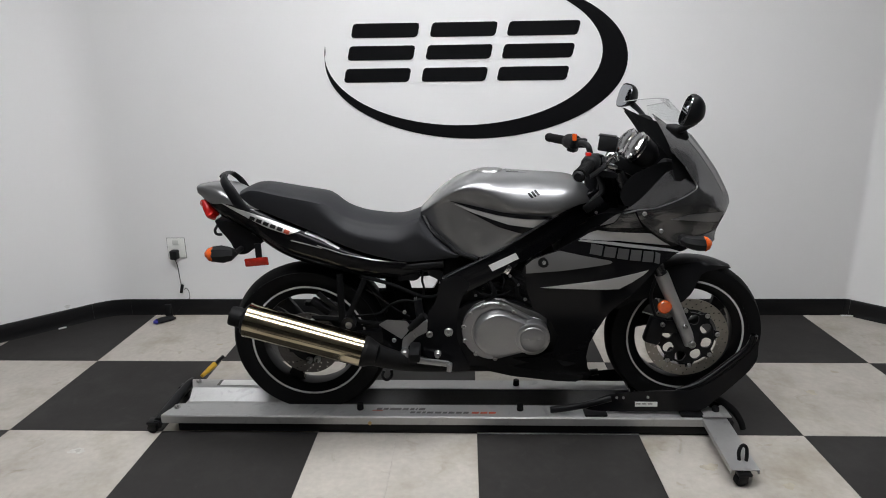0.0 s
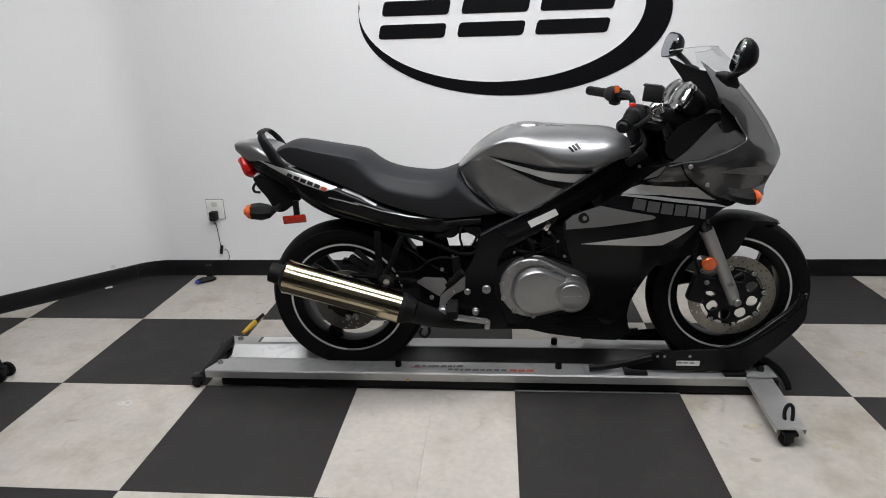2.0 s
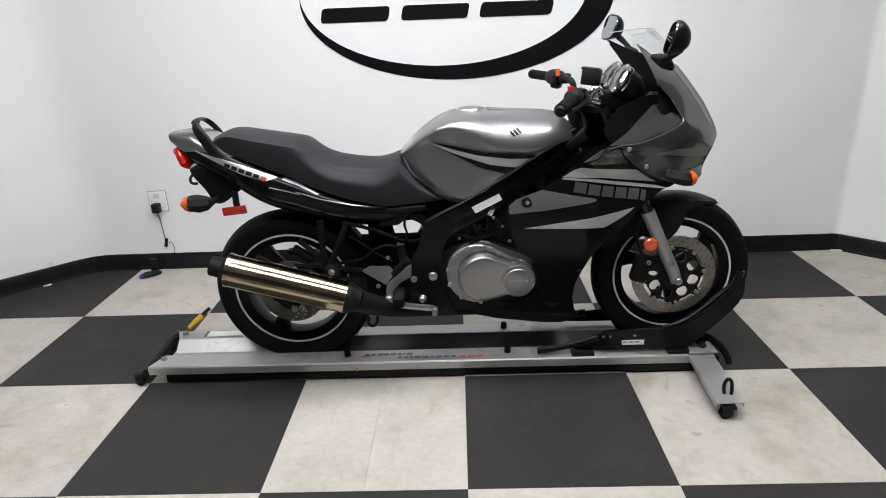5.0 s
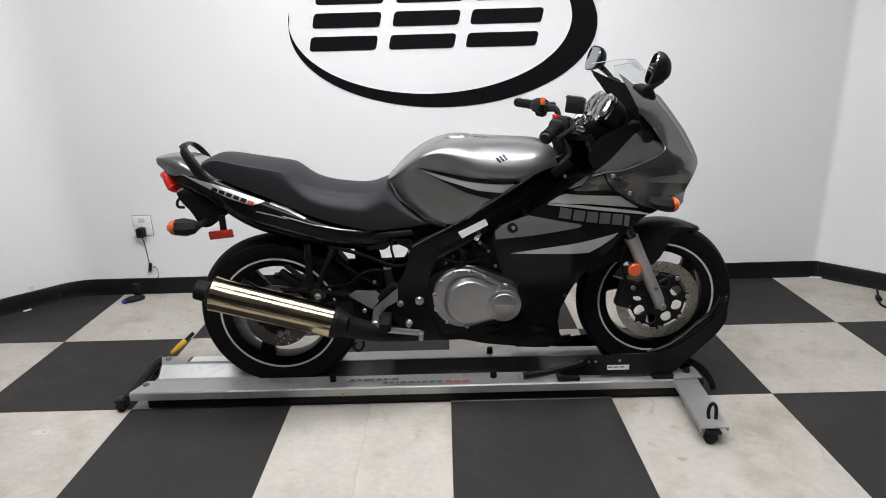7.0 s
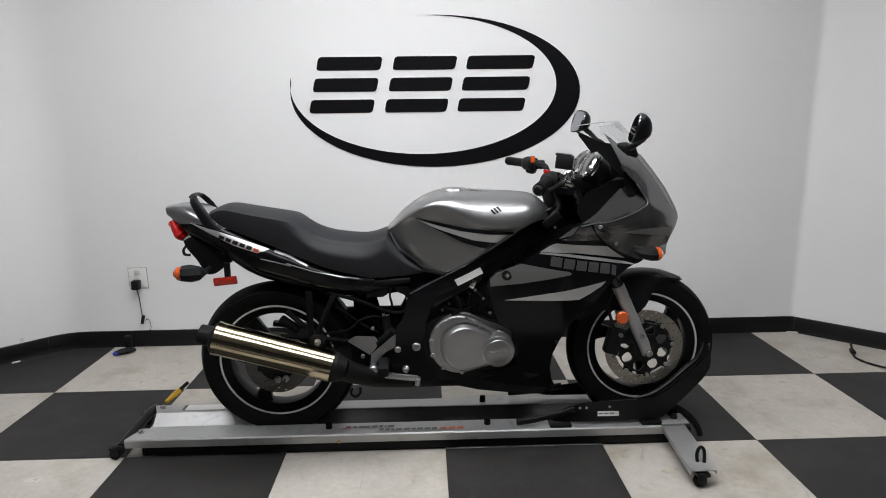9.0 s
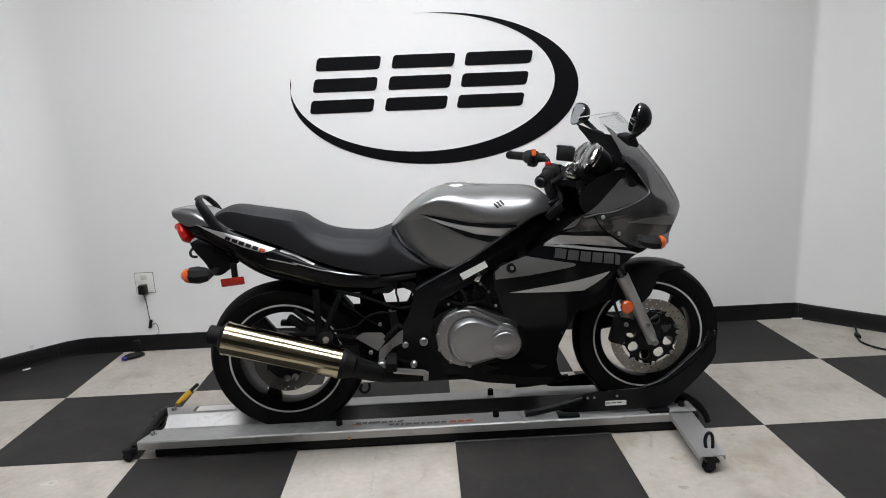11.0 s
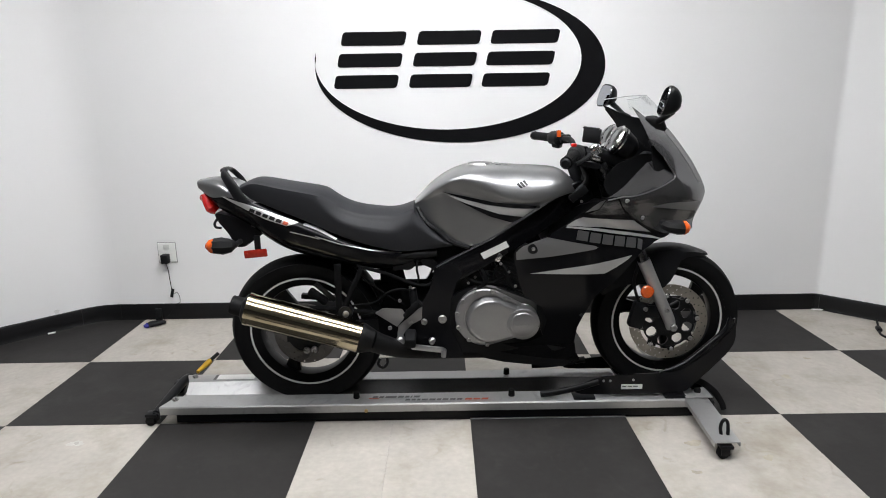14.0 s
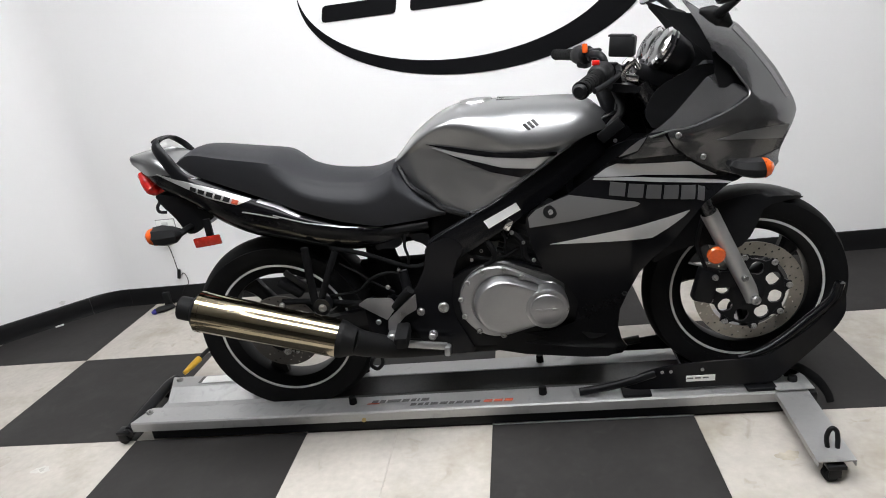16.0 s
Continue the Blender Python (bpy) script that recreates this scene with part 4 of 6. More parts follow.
flash("flash", [(0.396, 0.838), (0.440, 0.850), (0.462, 0.882), (0.444, 0.876), (0.420, 0.860)], PAINT, "graphite grey flash")
flash("flash", [(0.402, 0.832), (0.440, 0.846), (0.466, 0.884), (0.504, 0.886), (0.515, 0.866), (0.528, 0.846), (0.545, 0.824), (0.470, 0.828)], PAINT_DARK, "dark grey flash", -0.0042)
flash("flash", [(0.392, 0.819), (0.470, 0.811), (0.560, 0.801), (0.580, 0.797), (0.620, 0.768), (0.655, 0.746), (0.56, 0.764), (0.463, 0.781), (0.335, 0.790), (0.365, 0.808)], SILVER_FILM, "pale silver flash")
flash("flash", [(0.338, 0.788), (0.42, 0.781), (0.448, 0.777), (0.56, 0.755), (0.660, 0.732), (0.700, 0.718), (0.690, 0.717), (0.56, 0.745), (0.448, 0.768), (0.42, 0.773), (0.332, 0.783)], SILVER_FILM, "thin silver line")
flash("flash", [(0.271, 0.747), (0.36, 0.730), (0.435, 0.717), (0.447, 0.711), (0.44, 0.705), (0.36, 0.690), (0.28, 0.676), (0.165, 0.662), (0.163, 0.690), (0.185, 0.712), (0.22, 0.728)], GREY_FILM, "grey flash")
flash("flash", [(0.215, 0.611), (0.33, 0.631), (0.46, 0.652), (0.578, 0.672), (0.560, 0.656), (0.52, 0.632), (0.478, 0.611), (0.36, 0.611)], SILVER_FILM, "pale pointed flash")
both("flash", sheet([(0.645, 0.842), (0.72, 0.848), (0.82, 0.842), (0.878, 0.835), (0.86, 0.800), (0.80, 0.812), (0.72, 0.828)], on_shell(0.0022), 0.002, 0.014), PAINT, upper, "paler grey flash")
# Painted highlight: a paler strip for the wall's reflection along the nose.
both("nose_highlight", sheet([(0.722, 1.108), (0.776, 1.050), (0.830, 0.980), (0.872, 0.908), (0.860, 0.908), (0.815, 0.978), (0.764, 1.044), (0.712, 1.098)], on_shell(0.0015), 0.002, 0.014), PAINT, upper, "painted highlight strip along the nose")
# maker's mark as plain slanting blocks
for k in range(6):
    x0 = 0.370 + k * 0.0455
    zt = 0.774 - k * 0.0089
    w = 0.038 if k < 5 else 0.018
    flash("mark_block", [(x0, zt - 0.034), (x0 + w, zt - 0.0405), (x0 + w + 0.005, zt - 0.007), (x0 + 0.005, zt)], MARK_FILM, "grey block of a maker's mark", -0.0037)
for x, z in ((0.540, 0.874), (0.612, 0.805)):
    part("screw", bolt((x, shell(x, z, 0.0), z), 0.0075, 0.005), STEEL, upper)
part("screw", lathe([(0.020, 0.002), (0.018, -0.003), (0.012, -0.004), (0.0005, -0.004)], (0.222, shell(0.222, 0.705, -0.0055), 0.705), segs=24), PLASTIC, side_panel, "black grommet")
part("screw", bolt((0.222, shell(0.222, 0.705, -0.0015), 0.705), 0.007, 0.003), STEEL, side_panel)
part("screw", bolt((0.408, shell(0.408, 0.445, -0.0065), 0.445), 0.007, 0.004), SATIN_BLACK, side_panel)

# black liner inside the fairing, and an edge bead with its highlight painted in
both("fairing_liner", sheet([(x + (0.004 if x < 0.70 else -0.004), z) for x, z in UPPER], on_shell(-0.0065), 0.003, 0.02), PLASTIC, bike, "matt black liner inside the fairing")
both("fairing_lip", tube([(x, shell(x, z, -0.001), z) for x, z in ((0.470, 0.880), (0.520, 0.888), (0.567, 0.888), (0.620, 0.897), (0.681, 0.913), (0.728, 0.932), (0.738, 0.941), (0.737, 0.952), (0.720, 0.977), (0.698, 1.009))], 0.0022, segs=8), PAINT, bike, "rounded edge of the fairing with its highlight painted in")
# inner cowl, dash and ducts seen behind the fairing edge
INNER = [(0.565, 1.183), (0.591, 1.147), (0.633, 1.100), (0.676, 1.052), (0.700, 1.030), (0.74, 1.005), (0.765, 1.01), (0.76, 1.05), (0.70, 1.115), (0.62, 1.145), (0.585, 1.164)]
both("inner_cowl", sheet(rounded(INNER, 2), on_shell(-0.010), 0.004, 0.03), PLASTIC, bike, "matt black inner cowl")
part("far_cowl", sheet(rounded([(0.548, 1.186), (0.590, 1.128), (0.616, 1.082), (0.637, 1.037), (0.660, 0.987), (0.70, 0.975), (0.76, 1.0), (0.77, 1.05), (0.70, 1.11), (0.63, 1.15)], 1), lambda x, z: C + shell_half(x, z) - 0.012, 0.004, 0.03), PLASTIC, bike, "matt black inner side of the cowl")
DUCT = [(0.659, 1.021), (0.70, 1.00), (0.712, 0.965), (0.66, 0.925), (0.605, 0.905), (0.50, 0.875), (0.475, 0.92), (0.50, 0.965), (0.526, 0.987), (0.562, 1.001), (0.598, 1.015), (0.628, 1.022)]
both("inner_duct", sheet(rounded(DUCT, 1), lambda x, z: C - shell_half(x, z) * 0.62 + 0.004, 0.004, 0.03), MATT_BLACK, bike, "black inner duct")
both("inner_recess", sheet([(0.655, 0.996), (0.664, 0.966), (0.746, 0.938), (0.746, 0.960), (0.724, 0.990), (0.700, 1.020), (0.668, 1.052), (0.650, 1.050)], lambda x, z: C - shell_half(x, z) * 0.84, 0.004, 0.03), MATT_BLACK, bike, "black recess behind the fairing edge")


def wing_skin(x, z):
    """The inner wing leans inward and upward from the fairing's lower lip."""
    lip = between(x, ((0.44, 0.878), (0.56, 0.886), (0.62, 0.895), (0.68, 0.911), (0.75, 0.950)))
    return C - shell_half(x, z) * 0.94 + 0.30 * max(0, z - lip)


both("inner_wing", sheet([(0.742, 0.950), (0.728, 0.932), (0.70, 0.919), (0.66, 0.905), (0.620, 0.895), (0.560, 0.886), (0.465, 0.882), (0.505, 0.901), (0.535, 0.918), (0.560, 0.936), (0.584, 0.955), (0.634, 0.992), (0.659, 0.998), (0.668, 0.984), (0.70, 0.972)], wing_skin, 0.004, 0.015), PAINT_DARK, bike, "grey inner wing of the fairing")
part("headlight_shell", tube([(0.64, C, 0.97), (0.70, C, 0.94), (0.76, C, 0.90), (0.80, C, 0.87)], [0.06, 0.075, 0.06, 0.04], segs=20), SATIN_BLACK, bike)
part("dash_panel", box((0.715, C, 1.03), (0.02, 0.12, 0.07), 0.006, Euler((0, -0.45, 0)).to_matrix()), PLASTIC, bike)

# windscreen
bm = bmesh.new()
rings = []
for k in range(9):
    f = k / 8
    xr = 0.540 + 0.004 * f
    xn = 0.730 - 0.085 * f ** 1.1
    zr, zn = 1.183 + 0.030 * f, 1.138 + 0.089 * f
    w = 0.190 - 0.040 * f
    ring = []
    for a in np.linspace(-90, 90, 25):
        c_, s_ = math.cos(radians(a)), math.sin(radians(a))
        ring.append(bm.verts.new((xr + (xn - xr) * c_ ** 0.9, C + w * (abs(s_) ** 0.8) * (1 if s_ > 0 else -1), zr + (zn - zr) * max(0, c_) ** 0.65)))
    rings.append(ring)
skin(bm, rings, cap=False, closed=False)
ws = part("windscreen", bm, SCREEN, bike, "clear curved windscreen")
ws.visible_shadow = False
rim_ = mat("polished_screen_edge", (0.50, 0.51, 0.51), 0.25, vary=0.05)
for xr, xn, zr, zn, w in ((0.544, 0.645, 1.213, 1.227, 0.150),):
    ring = []
    for a in np.linspace(-90, 90, 25):
        c_, s_ = math.cos(radians(a)), math.sin(radians(a))
        ring.append((xr + (xn - xr) * max(0, c_) ** 0.9, C + w * (abs(s_) ** 0.8) * (1 if s_ > 0 else -1), zr + (zn - zr) * c_))
    part("screen_edge", tube(ring, 0.0016, segs=6), rim_, ws, "polished top edge of the windscreen")


# mirrors
def side_mirror(at, turn_, base, out):
    """A rounded-block housing with its leaning glass towards the rider, toed in by turn_ degrees."""
    m4 = pose(*at, 0, 0, turn_)

    def edge(a, wide, high):
        u, v = math.cos(a), math.sin(a)
        k = (abs(u) ** 3.2 + abs(v) ** 3.2) ** (-1 / 3.2)
        return out * wide * u * k, high * v * k * (1 + 0.10 * u)

    around = np.linspace(0, 2 * math.pi, 32, endpoint=False)
    bm = bmesh.new()
    rings = []
    for f in np.linspace(0, 1, 11):
        sc = max(0.05, (1 - f ** 2.0) ** 0.52)
        ring = []
        for a in around:
            y, z = edge(a, 0.060 * sc, 0.045 * sc)
            ring.append(bm.verts.new(m4 @ Vector((0.052 * f + 0.30 * z * (1 - f), y + out * 0.006 * f, z - 0.004 * f))))
        rings.append(ring)
    skin(bm, rings)
    m_ = part("mirror", bm, SATIN_BLACK, bike, "black rounded rear-view mirror", sharp=50)
    bm = bmesh.new()
    rings = []
    for d, r in ((-0.004, 0.86), (-0.004, 0.90), (0.001, 0.92)):
        rings.append([bm.verts.new(m4 @ Vector((d + 0.30 * z, y, z))) for y, z in (edge(a, 0.060 * r, 0.045 * r) for a in around)])
    skin(bm, rings)
    part("glass", bm, MIRROR, m_, "mirror glass")
    b = Vector(base)
    end = m4 @ Vector((0.028, -out * 0.014, -0.034))
    part("stem", tube([b, b.lerp(end, 0.5) + Vector((0.006, 0, 0)), end], [0.012, 0.009, 0.012]), SATIN_BLACK, m_)
    part("boot", tube([b + Vector((-0.036, 0, 0.014)), b + Vector((-0.012, 0, 0.006)), b + Vector((0.012, 0, -0.008)), b + Vector((0.032, 0, -0.026))], [0.006, 0.017, 0.020, 0.007], flat=0.8), PLASTIC, m_)


side_mirror((0.604, -0.215, 1.210), -10, (0.620, -0.108, 1.140), -1)
side_mirror((0.594, 0.478, 1.228), 11, (0.648, 0.356, 1.140), 1)

# front indicators
for s in (-1, 1):
    y = C + s * 0.30
    bm = tube([(0.658, y - s * 0.05, 0.798), (0.670, y - s * 0.012, 0.795), (0.696, y, 0.793), (0.714, y + s * 0.002, 0.793)], [0.014, 0.021, 0.025, 0.025], segs=8)
    ind = part("front_indicator", bm, PLASTIC, bike, "black indicator with orange lens")
    part("lens", tube([(0.712, y + s * 0.002, 0.793), (0.724, y + s * 0.002, 0.795), (0.733, y + s * 0.002, 0.797)], [0.0252, 0.021, 0.010], segs=16), ORANGE, ind, "orange lens")

# ---- tank ----
TT = ((-0.200, 0.838), (-0.178, 0.886), (-0.10, 0.948), (-0.03, 0.982), (0.02, 0.990), (0.093, 0.988), (0.211, 0.981), (0.29, 0.977), (0.345, 0.968), (0.372, 0.955), (0.395, 0.920), (0.41, 0.900), (0.430, 0.885))
TB = ((-0.200, 0.828), (-0.157, 0.782), (-0.10, 0.742), (-0.07, 0.716), (0.00, 0.694), (0.03, 0.702), (0.16, 0.778), (0.253, 0.838), (0.353, 0.888), (0.430, 0.880))
TH = ((-0.200, 0.045), (-0.172, 0.084), (-0.10, 0.124), (0.0, 0.150), (0.10, 0.160), (0.22, 0.160), (0.32, 0.142), (0.375, 0.110), (0.40, 0.080), (0.430, 0.05))
TC = ((-0.20, 0.838), (-0.167, 0.868), (-0.12, 0.905), (-0.08, 0.932), (-0.04, 0.945), (-0.01, 0.943), (0.03, 0.932), (0.06, 0.917), (0.09, 0.896), (0.11, 0.881), (0.15, 0.868), (0.25, 0.860), (0.34, 0.884), (0.38, 0.888), (0.43, 0.884))
TW = ((-0.20, 0.006), (-0.14, 0.010), (-0.10, 0.022), (-0.06, 0.046), (-0.02, 0.060), (0.05, 0.056), (0.08, 0.044), (0.105, 0.026), (0.14, 0.014), (0.25, 0.010), (0.43, 0.006))


def tank_half(x, z):
    t, b, h, c = (smoothly(x, p) for p in (TT, TB, TH, TC))
    c = min(c, t - 0.1 * (t - b))
    if z <= c:
        w = min(smoothly(x, TW), 0.5 * (c - b) + 1e-4)
        deep = 0.030 + 0.075 * min(1, w / 0.05)
        if z > c - w:
            return h * (1 - deep * ((c - z) / w) ** 0.9)
        s = (z - b) / max(1e-4, c - w - b)
        return h * (0.85 + (0.15 - deep) * max(0, min(1, s)) ** 0.6)
    s = min(1.0, (z - c) / max(1e-4, t - c))
    return h * (1 - s ** 2.3) ** (1 / 1.9)


def tank_ring(bm, x):
    t, b, c, w = (smoothly(x, p) for p in (TT, TB, TC, TW))
    c = min(c, t - 0.1 * (t - b))
    w = min(w, 0.5 * (c - b) + 1e-4)
    zs = [b + (c - w - b) * f for f in np.linspace(0, 1, 10)] + [c - w + w * f for f in np.linspace(0.14, 1, 7)] + [c + (t - c) * math.sin(f * math.pi / 2) for f in np.linspace(0.08, 1, 14)]
    near = [(C - tank_half(x, z), z) for z in zs]
    far = [(2 * C - y, z) for y, z in reversed(near[:-1])]
    return [bm.verts.new((x, y, z)) for y, z in near + far]


bm = bmesh.new()
skin(bm, [tank_ring(bm, x) for x in np.linspace(-0.199, 0.428, 64)])
tank = part("fuel_tank", bm, PAINT, bike, "graphite metallic fuel tank with black and silver flashes", sharp=50)


def on_tank(off):
    return lambda x, z: C - tank_half(x, z) - off


def tank_flash(pts, m_, label, off):
    out = [(-0.103 + (a - 180) * 0.000698, 0.897 - (b - 235) * 0.00070 - (a - 180) * 0.00003) for a, b in pts]
    both("flash", sheet(out, on_tank(off), 0.003, 0.02), m_, tank, label)


tank_flash([(190, 232), (300, 247), (450, 272), (690, 284), (690, 299), (560, 299), (420, 287), (300, 264)], GLOSS_BLACK, "black flash", 0.0042)
tank_flash([(215, 247), (420, 289), (560, 300), (662, 300), (605, 343), (480, 331), (340, 297)], SILVER_FILM, "silver flash", 0.0036)
tank_flash([(270, 273), (480, 333), (603, 346), (548, 376), (430, 347)], GLOSS_BLACK, "black flash", 0.0039)
for k in range(3):
    x0 = 0.176 + k * 0.011
    both("emblem_bar", sheet([(x0 + 0.006, 0.912 + k * 0.004), (x0 + 0.014, 0.914 + k * 0.004), (x0, 0.930 + k * 0.004), (x0 - 0.008, 0.927 + k * 0.004)], on_tank(0.002), 0.002, 0.02), GLOSS_BLACK, tank, "small black emblem bar")
part("filler_cap", lathe([(0.0005, 0.004), (0.028, 0.004), (0.036, 0.003), (0.041, 0.0), (0.043, -0.012)], (0.045, C, 0.9885), axis="z", segs=48), ALU_DARK, tank, "round flush filler cap")
part("cap_ring", lathe([(0.041, 0.0005), (0.045, 0.0015), (0.049, -0.004)], (0.045, C, 0.9892), axis="z", segs=48), STEEL, tank, "pale ring round the filler cap")
part("top_panel", box((0.178, C, 0.9785), (0.15, 0.066, 0.004), 0.0015, Euler((0, 0.095, 0)).to_matrix()), PAINT_DARK, tank, "dark panel on the tank's top")
both("tank_trim", tube([(-0.19, C - 0.06, 0.832), (-0.157, C - 0.100, 0.783), (-0.10, C - 0.112, 0.742), (-0.07, C - 0.122, 0.716), (0.0, C - 0.128, 0.693)], 0.0085, segs=8), SATIN_BLACK, tank)

both("tank_seam", tube([(x, C - smoothly(x, TH) * 0.925, smoothly(x, TB) + 0.001) for x in np.linspace(0.01, 0.40, 12)], 0.0032, segs=8), PAINT_DARK, tank, "rolled lower seam of the tank")

# ---- seat ----
ST = ((-0.852, 0.915), (-0.83, 0.938), (-0.805, 0.950), (-0.781, 0.951), (-0.689, 0.932), (-0.55, 0.908), (-0.525, 0.898), (-0.495, 0.875), (-0.455, 0.853), (-0.405, 0.838), (-0.317, 0.827), (-0.258, 0.826), (-0.222, 0.840), (-0.203, 0.852), (-0.185, 0.852))
SB = ((-0.852, 0.900), (-0.80, 0.880), (-0.652, 0.822), (-0.559, 0.782), (-0.479, 0.745), (-0.383, 0.712), (-0.25, 0.680), (-0.12, 0.690), (-0.06, 0.70))
SH = ((-0.852, 0.06), (-0.82, 0.095), (-0.70, 0.115), (-0.55, 0.125), (-0.40, 0.140), (-0.28, 0.140), (-0.20, 0.125), (-0.10, 0.13), (-0.06, 0.13))


def seat_ring(bm, x):
    """Cross-section: side walls up to a soft shoulder, then a slightly crowned top."""
    t, b, h = smoothly(x, ST), smoothly(x, SB), smoothly(x, SH)
    if x > -0.195:
        t = smoothly(x, ((-0.22, 0.845), (-0.195, 0.838), (-0.15, 0.775), (-0.09, 0.735), (-0.06, 0.712)))
    drop = min(0.4 * (t - b), between(x, ((-0.85, 0.012), (-0.55, 0.014), (-0.50, 0.022), (-0.30, 0.020), (-0.2, 0.012))))
    narrow = between(x, ((-0.85, 0.93), (-0.56, 0.93), (-0.48, 0.74), (-0.30, 0.72), (-0.2, 0.8)))
    near = []
    for f in np.linspace(0, 1, 13):
        q = max(0.0, (f - between(x, ((-0.85, 0.90), (-0.58, 0.90), (-0.53, 0.72), (-0.46, 0.56), (-0.28, 0.58), (-0.2, 0.7)))) * 2.6)
        near.append((C - h * (1 - (1 - narrow) * min(1.0, q) ** 1.25 - 0.05 * (1 - f) ** 4), b + (t - drop - b) * f))
    for f in np.linspace(0.1, 1, 9):
        y = narrow * h * (1 - f)
        near.append((C - y, t - drop * (1 - f) ** 2.2))
    far = [(2 * C - y, z) for y, z in reversed(near[:-1])]
    return [bm.verts.new((x, y, z)) for y, z in near + far]


bm = bmesh.new()
skin(bm, [seat_ring(bm, x) for x in np.linspace(-0.851, -0.065, 64)])
seat = part("seat", bm, SEAT, bike, "stepped dark grey vinyl dual seat", sharp=55)

# ---- tail ----
LT = ((-1.009, 0.94), (-0.985, 0.949), (-0.947, 0.954), (-0.893, 0.948), (-0.847, 0.918), (-0.784, 0.884), (-0.654, 0.828), (-0.562, 0.789), (-0.480, 0.752), (-0.380, 0.718), (-0.250, 0.69), (-0.120, 0.695))
LB = ((-1.004, 0.925), (-0.985, 0.885), (-0.955, 0.84), (-0.919, 0.826), (-0.893, 0.815), (-0.802, 0.762), (-0.731, 0.702), (-0.664, 0.668), (-0.536, 0.634), (-0.430, 0.604), (-0.320, 0.594), (-0.240, 0.598), (-0.120, 0.61))
LH = ((-1.004, 0.035), (-0.965, 0.065), (-0.893, 0.103), (-0.757, 0.126), (-0.500, 0.137), (-0.300, 0.130), (-0.200, 0.114), (-0.120, 0.096))


def tail_half(x, z):
    t, b, h = (smoothly(x, p) for p in (LT, LB, LH))
    s = max(0.0, min(1.0, (z - b) / max(1e-4, t - b)))
    return h * (1 - abs(2 * s - 1) ** 3.4) ** (1 / 3.0) * (0.80 + 0.20 * min(1, s / 0.75))


def tail_shell(x0, x1, n, lo, grow):
    bm = bmesh.new()
    rings = []
    for x in np.linspace(x0, x1, n):
        t, b = smoothly(x, LT), smoothly(x, LB)
        zs = [b + (t - b) * (lo(x) + (1 - lo(x)) * f) for f in np.linspace(0.0, 1, 18)]
        near = [(C - tail_half(x, z) - grow, z + (grow if z > t - 0.01 else 0)) for z in zs]
        far = [(2 * C - y, z) for y, z in reversed(near)]
        rings.append([bm.verts.new((x, y, z)) for y, z in near + far])
    skin(bm, rings)
    return bm


tail = part("tail_cowl", tail_shell(-1.008, -0.125, 60, lambda x: 0.0, 0), GLOSS_BLACK, bike, "glossy black tail cowl", sharp=50)
part("tail_top", tail_shell(-1.007, -0.74, 30, lambda x: between(x, ((-1.004, 0.15), (-0.957, 0.34), (-0.921, 0.48), (-0.870, 0.66), (-0.808, 0.83), (-0.747, 0.97))), 0.0015), PAINT, tail, "graphite grey tail top", sharp=50)


def on_tail(off):
    return lambda x, z: C - tail_half(x, z) - off


both("flash", sheet([(-0.905, 0.893), (-0.800, 0.862), (-0.730, 0.837), (-0.622, 0.795), (-0.665, 0.784), (-0.742, 0.810), (-0.806, 0.842)], on_tail(0.0042), 0.003, 0.012), SILVER_FILM, tail, "pale pointed flash with model print")
for k in range(6):
    x0, z0 = -0.800 + k * 0.0241, 0.839 - k * 0.0094
    both("print_bar", sheet([(x0, z0), (x0 + 0.018, z0 - 0.0068), (x0 + 0.024, z0 + 0.0045), (x0 + 0.006, z0 + 0.0115)], on_tail(0.0056), 0.003, 0.012), PLASTIC if k < 5 else INK_RED, tail, "dark model print" if k < 5 else "red model print")
for pts in ([(-0.603, 0.792), (-0.551, 0.772), (-0.483, 0.733), (-0.490, 0.731), (-0.554, 0.764), (-0.608, 0.786)], [(-0.653, 0.763), (-0.603, 0.751), (-0.547, 0.736), (-0.547, 0.733), (-0.603, 0.748), (-0.656, 0.760)], [(-0.562, 0.746), (-0.470, 0.715), (-0.370, 0.692), (-0.250, 0.675), (-0.250, 0.673), (-0.370, 0.689), (-0.470, 0.712), (-0.562, 0.743)]):
    both("flash", sheet(pts, on_tail(0.0025), 0.003, 0.012), SILVER_FILM, tail, "thin silver line")
tl = part("tail_light", tube([(-0.991, C, 0.892), (-0.981, C, 0.866), (-0.968, C, 0.838), (-0.950, C, 0.824)], [0.018, 0.024, 0.026, 0.018], flat=2.2, segs=20), RED, bike, "red tail light")
part("reflector_strip", tube([(-0.998, C - 0.02, 0.876), (-0.998, C + 0.02, 0.876)], 0.014, segs=10, smooth=False), mat("pale_red_lens", (0.6, 0.12, 0.1), 0.2, coat=0.5), tl)

# grab rail
part("grab_rail", tube([(-0.790, C - 0.098, 0.856), (-0.826, C - 0.104, 0.876), (-0.856, C - 0.102, 0.926), (-0.884, C - 0.090, 0.968), (-0.898, C - 0.055, 0.982), (-0.906, C, 0.984), (-0.912, C + 0.055, 0.977), (-0.902, C + 0.09, 0.955), (-0.885, C + 0.10, 0.930), (-0.868, C + 0.10, 0.90)], [0.016, 0.021, 0.020, 0.017, 0.014, 0.012, 0.011, 0.011, 0.011, 0.012], segs=14, flat=0.5), SATIN_BLACK, bike, "black hoop-shaped passenger grab rail")

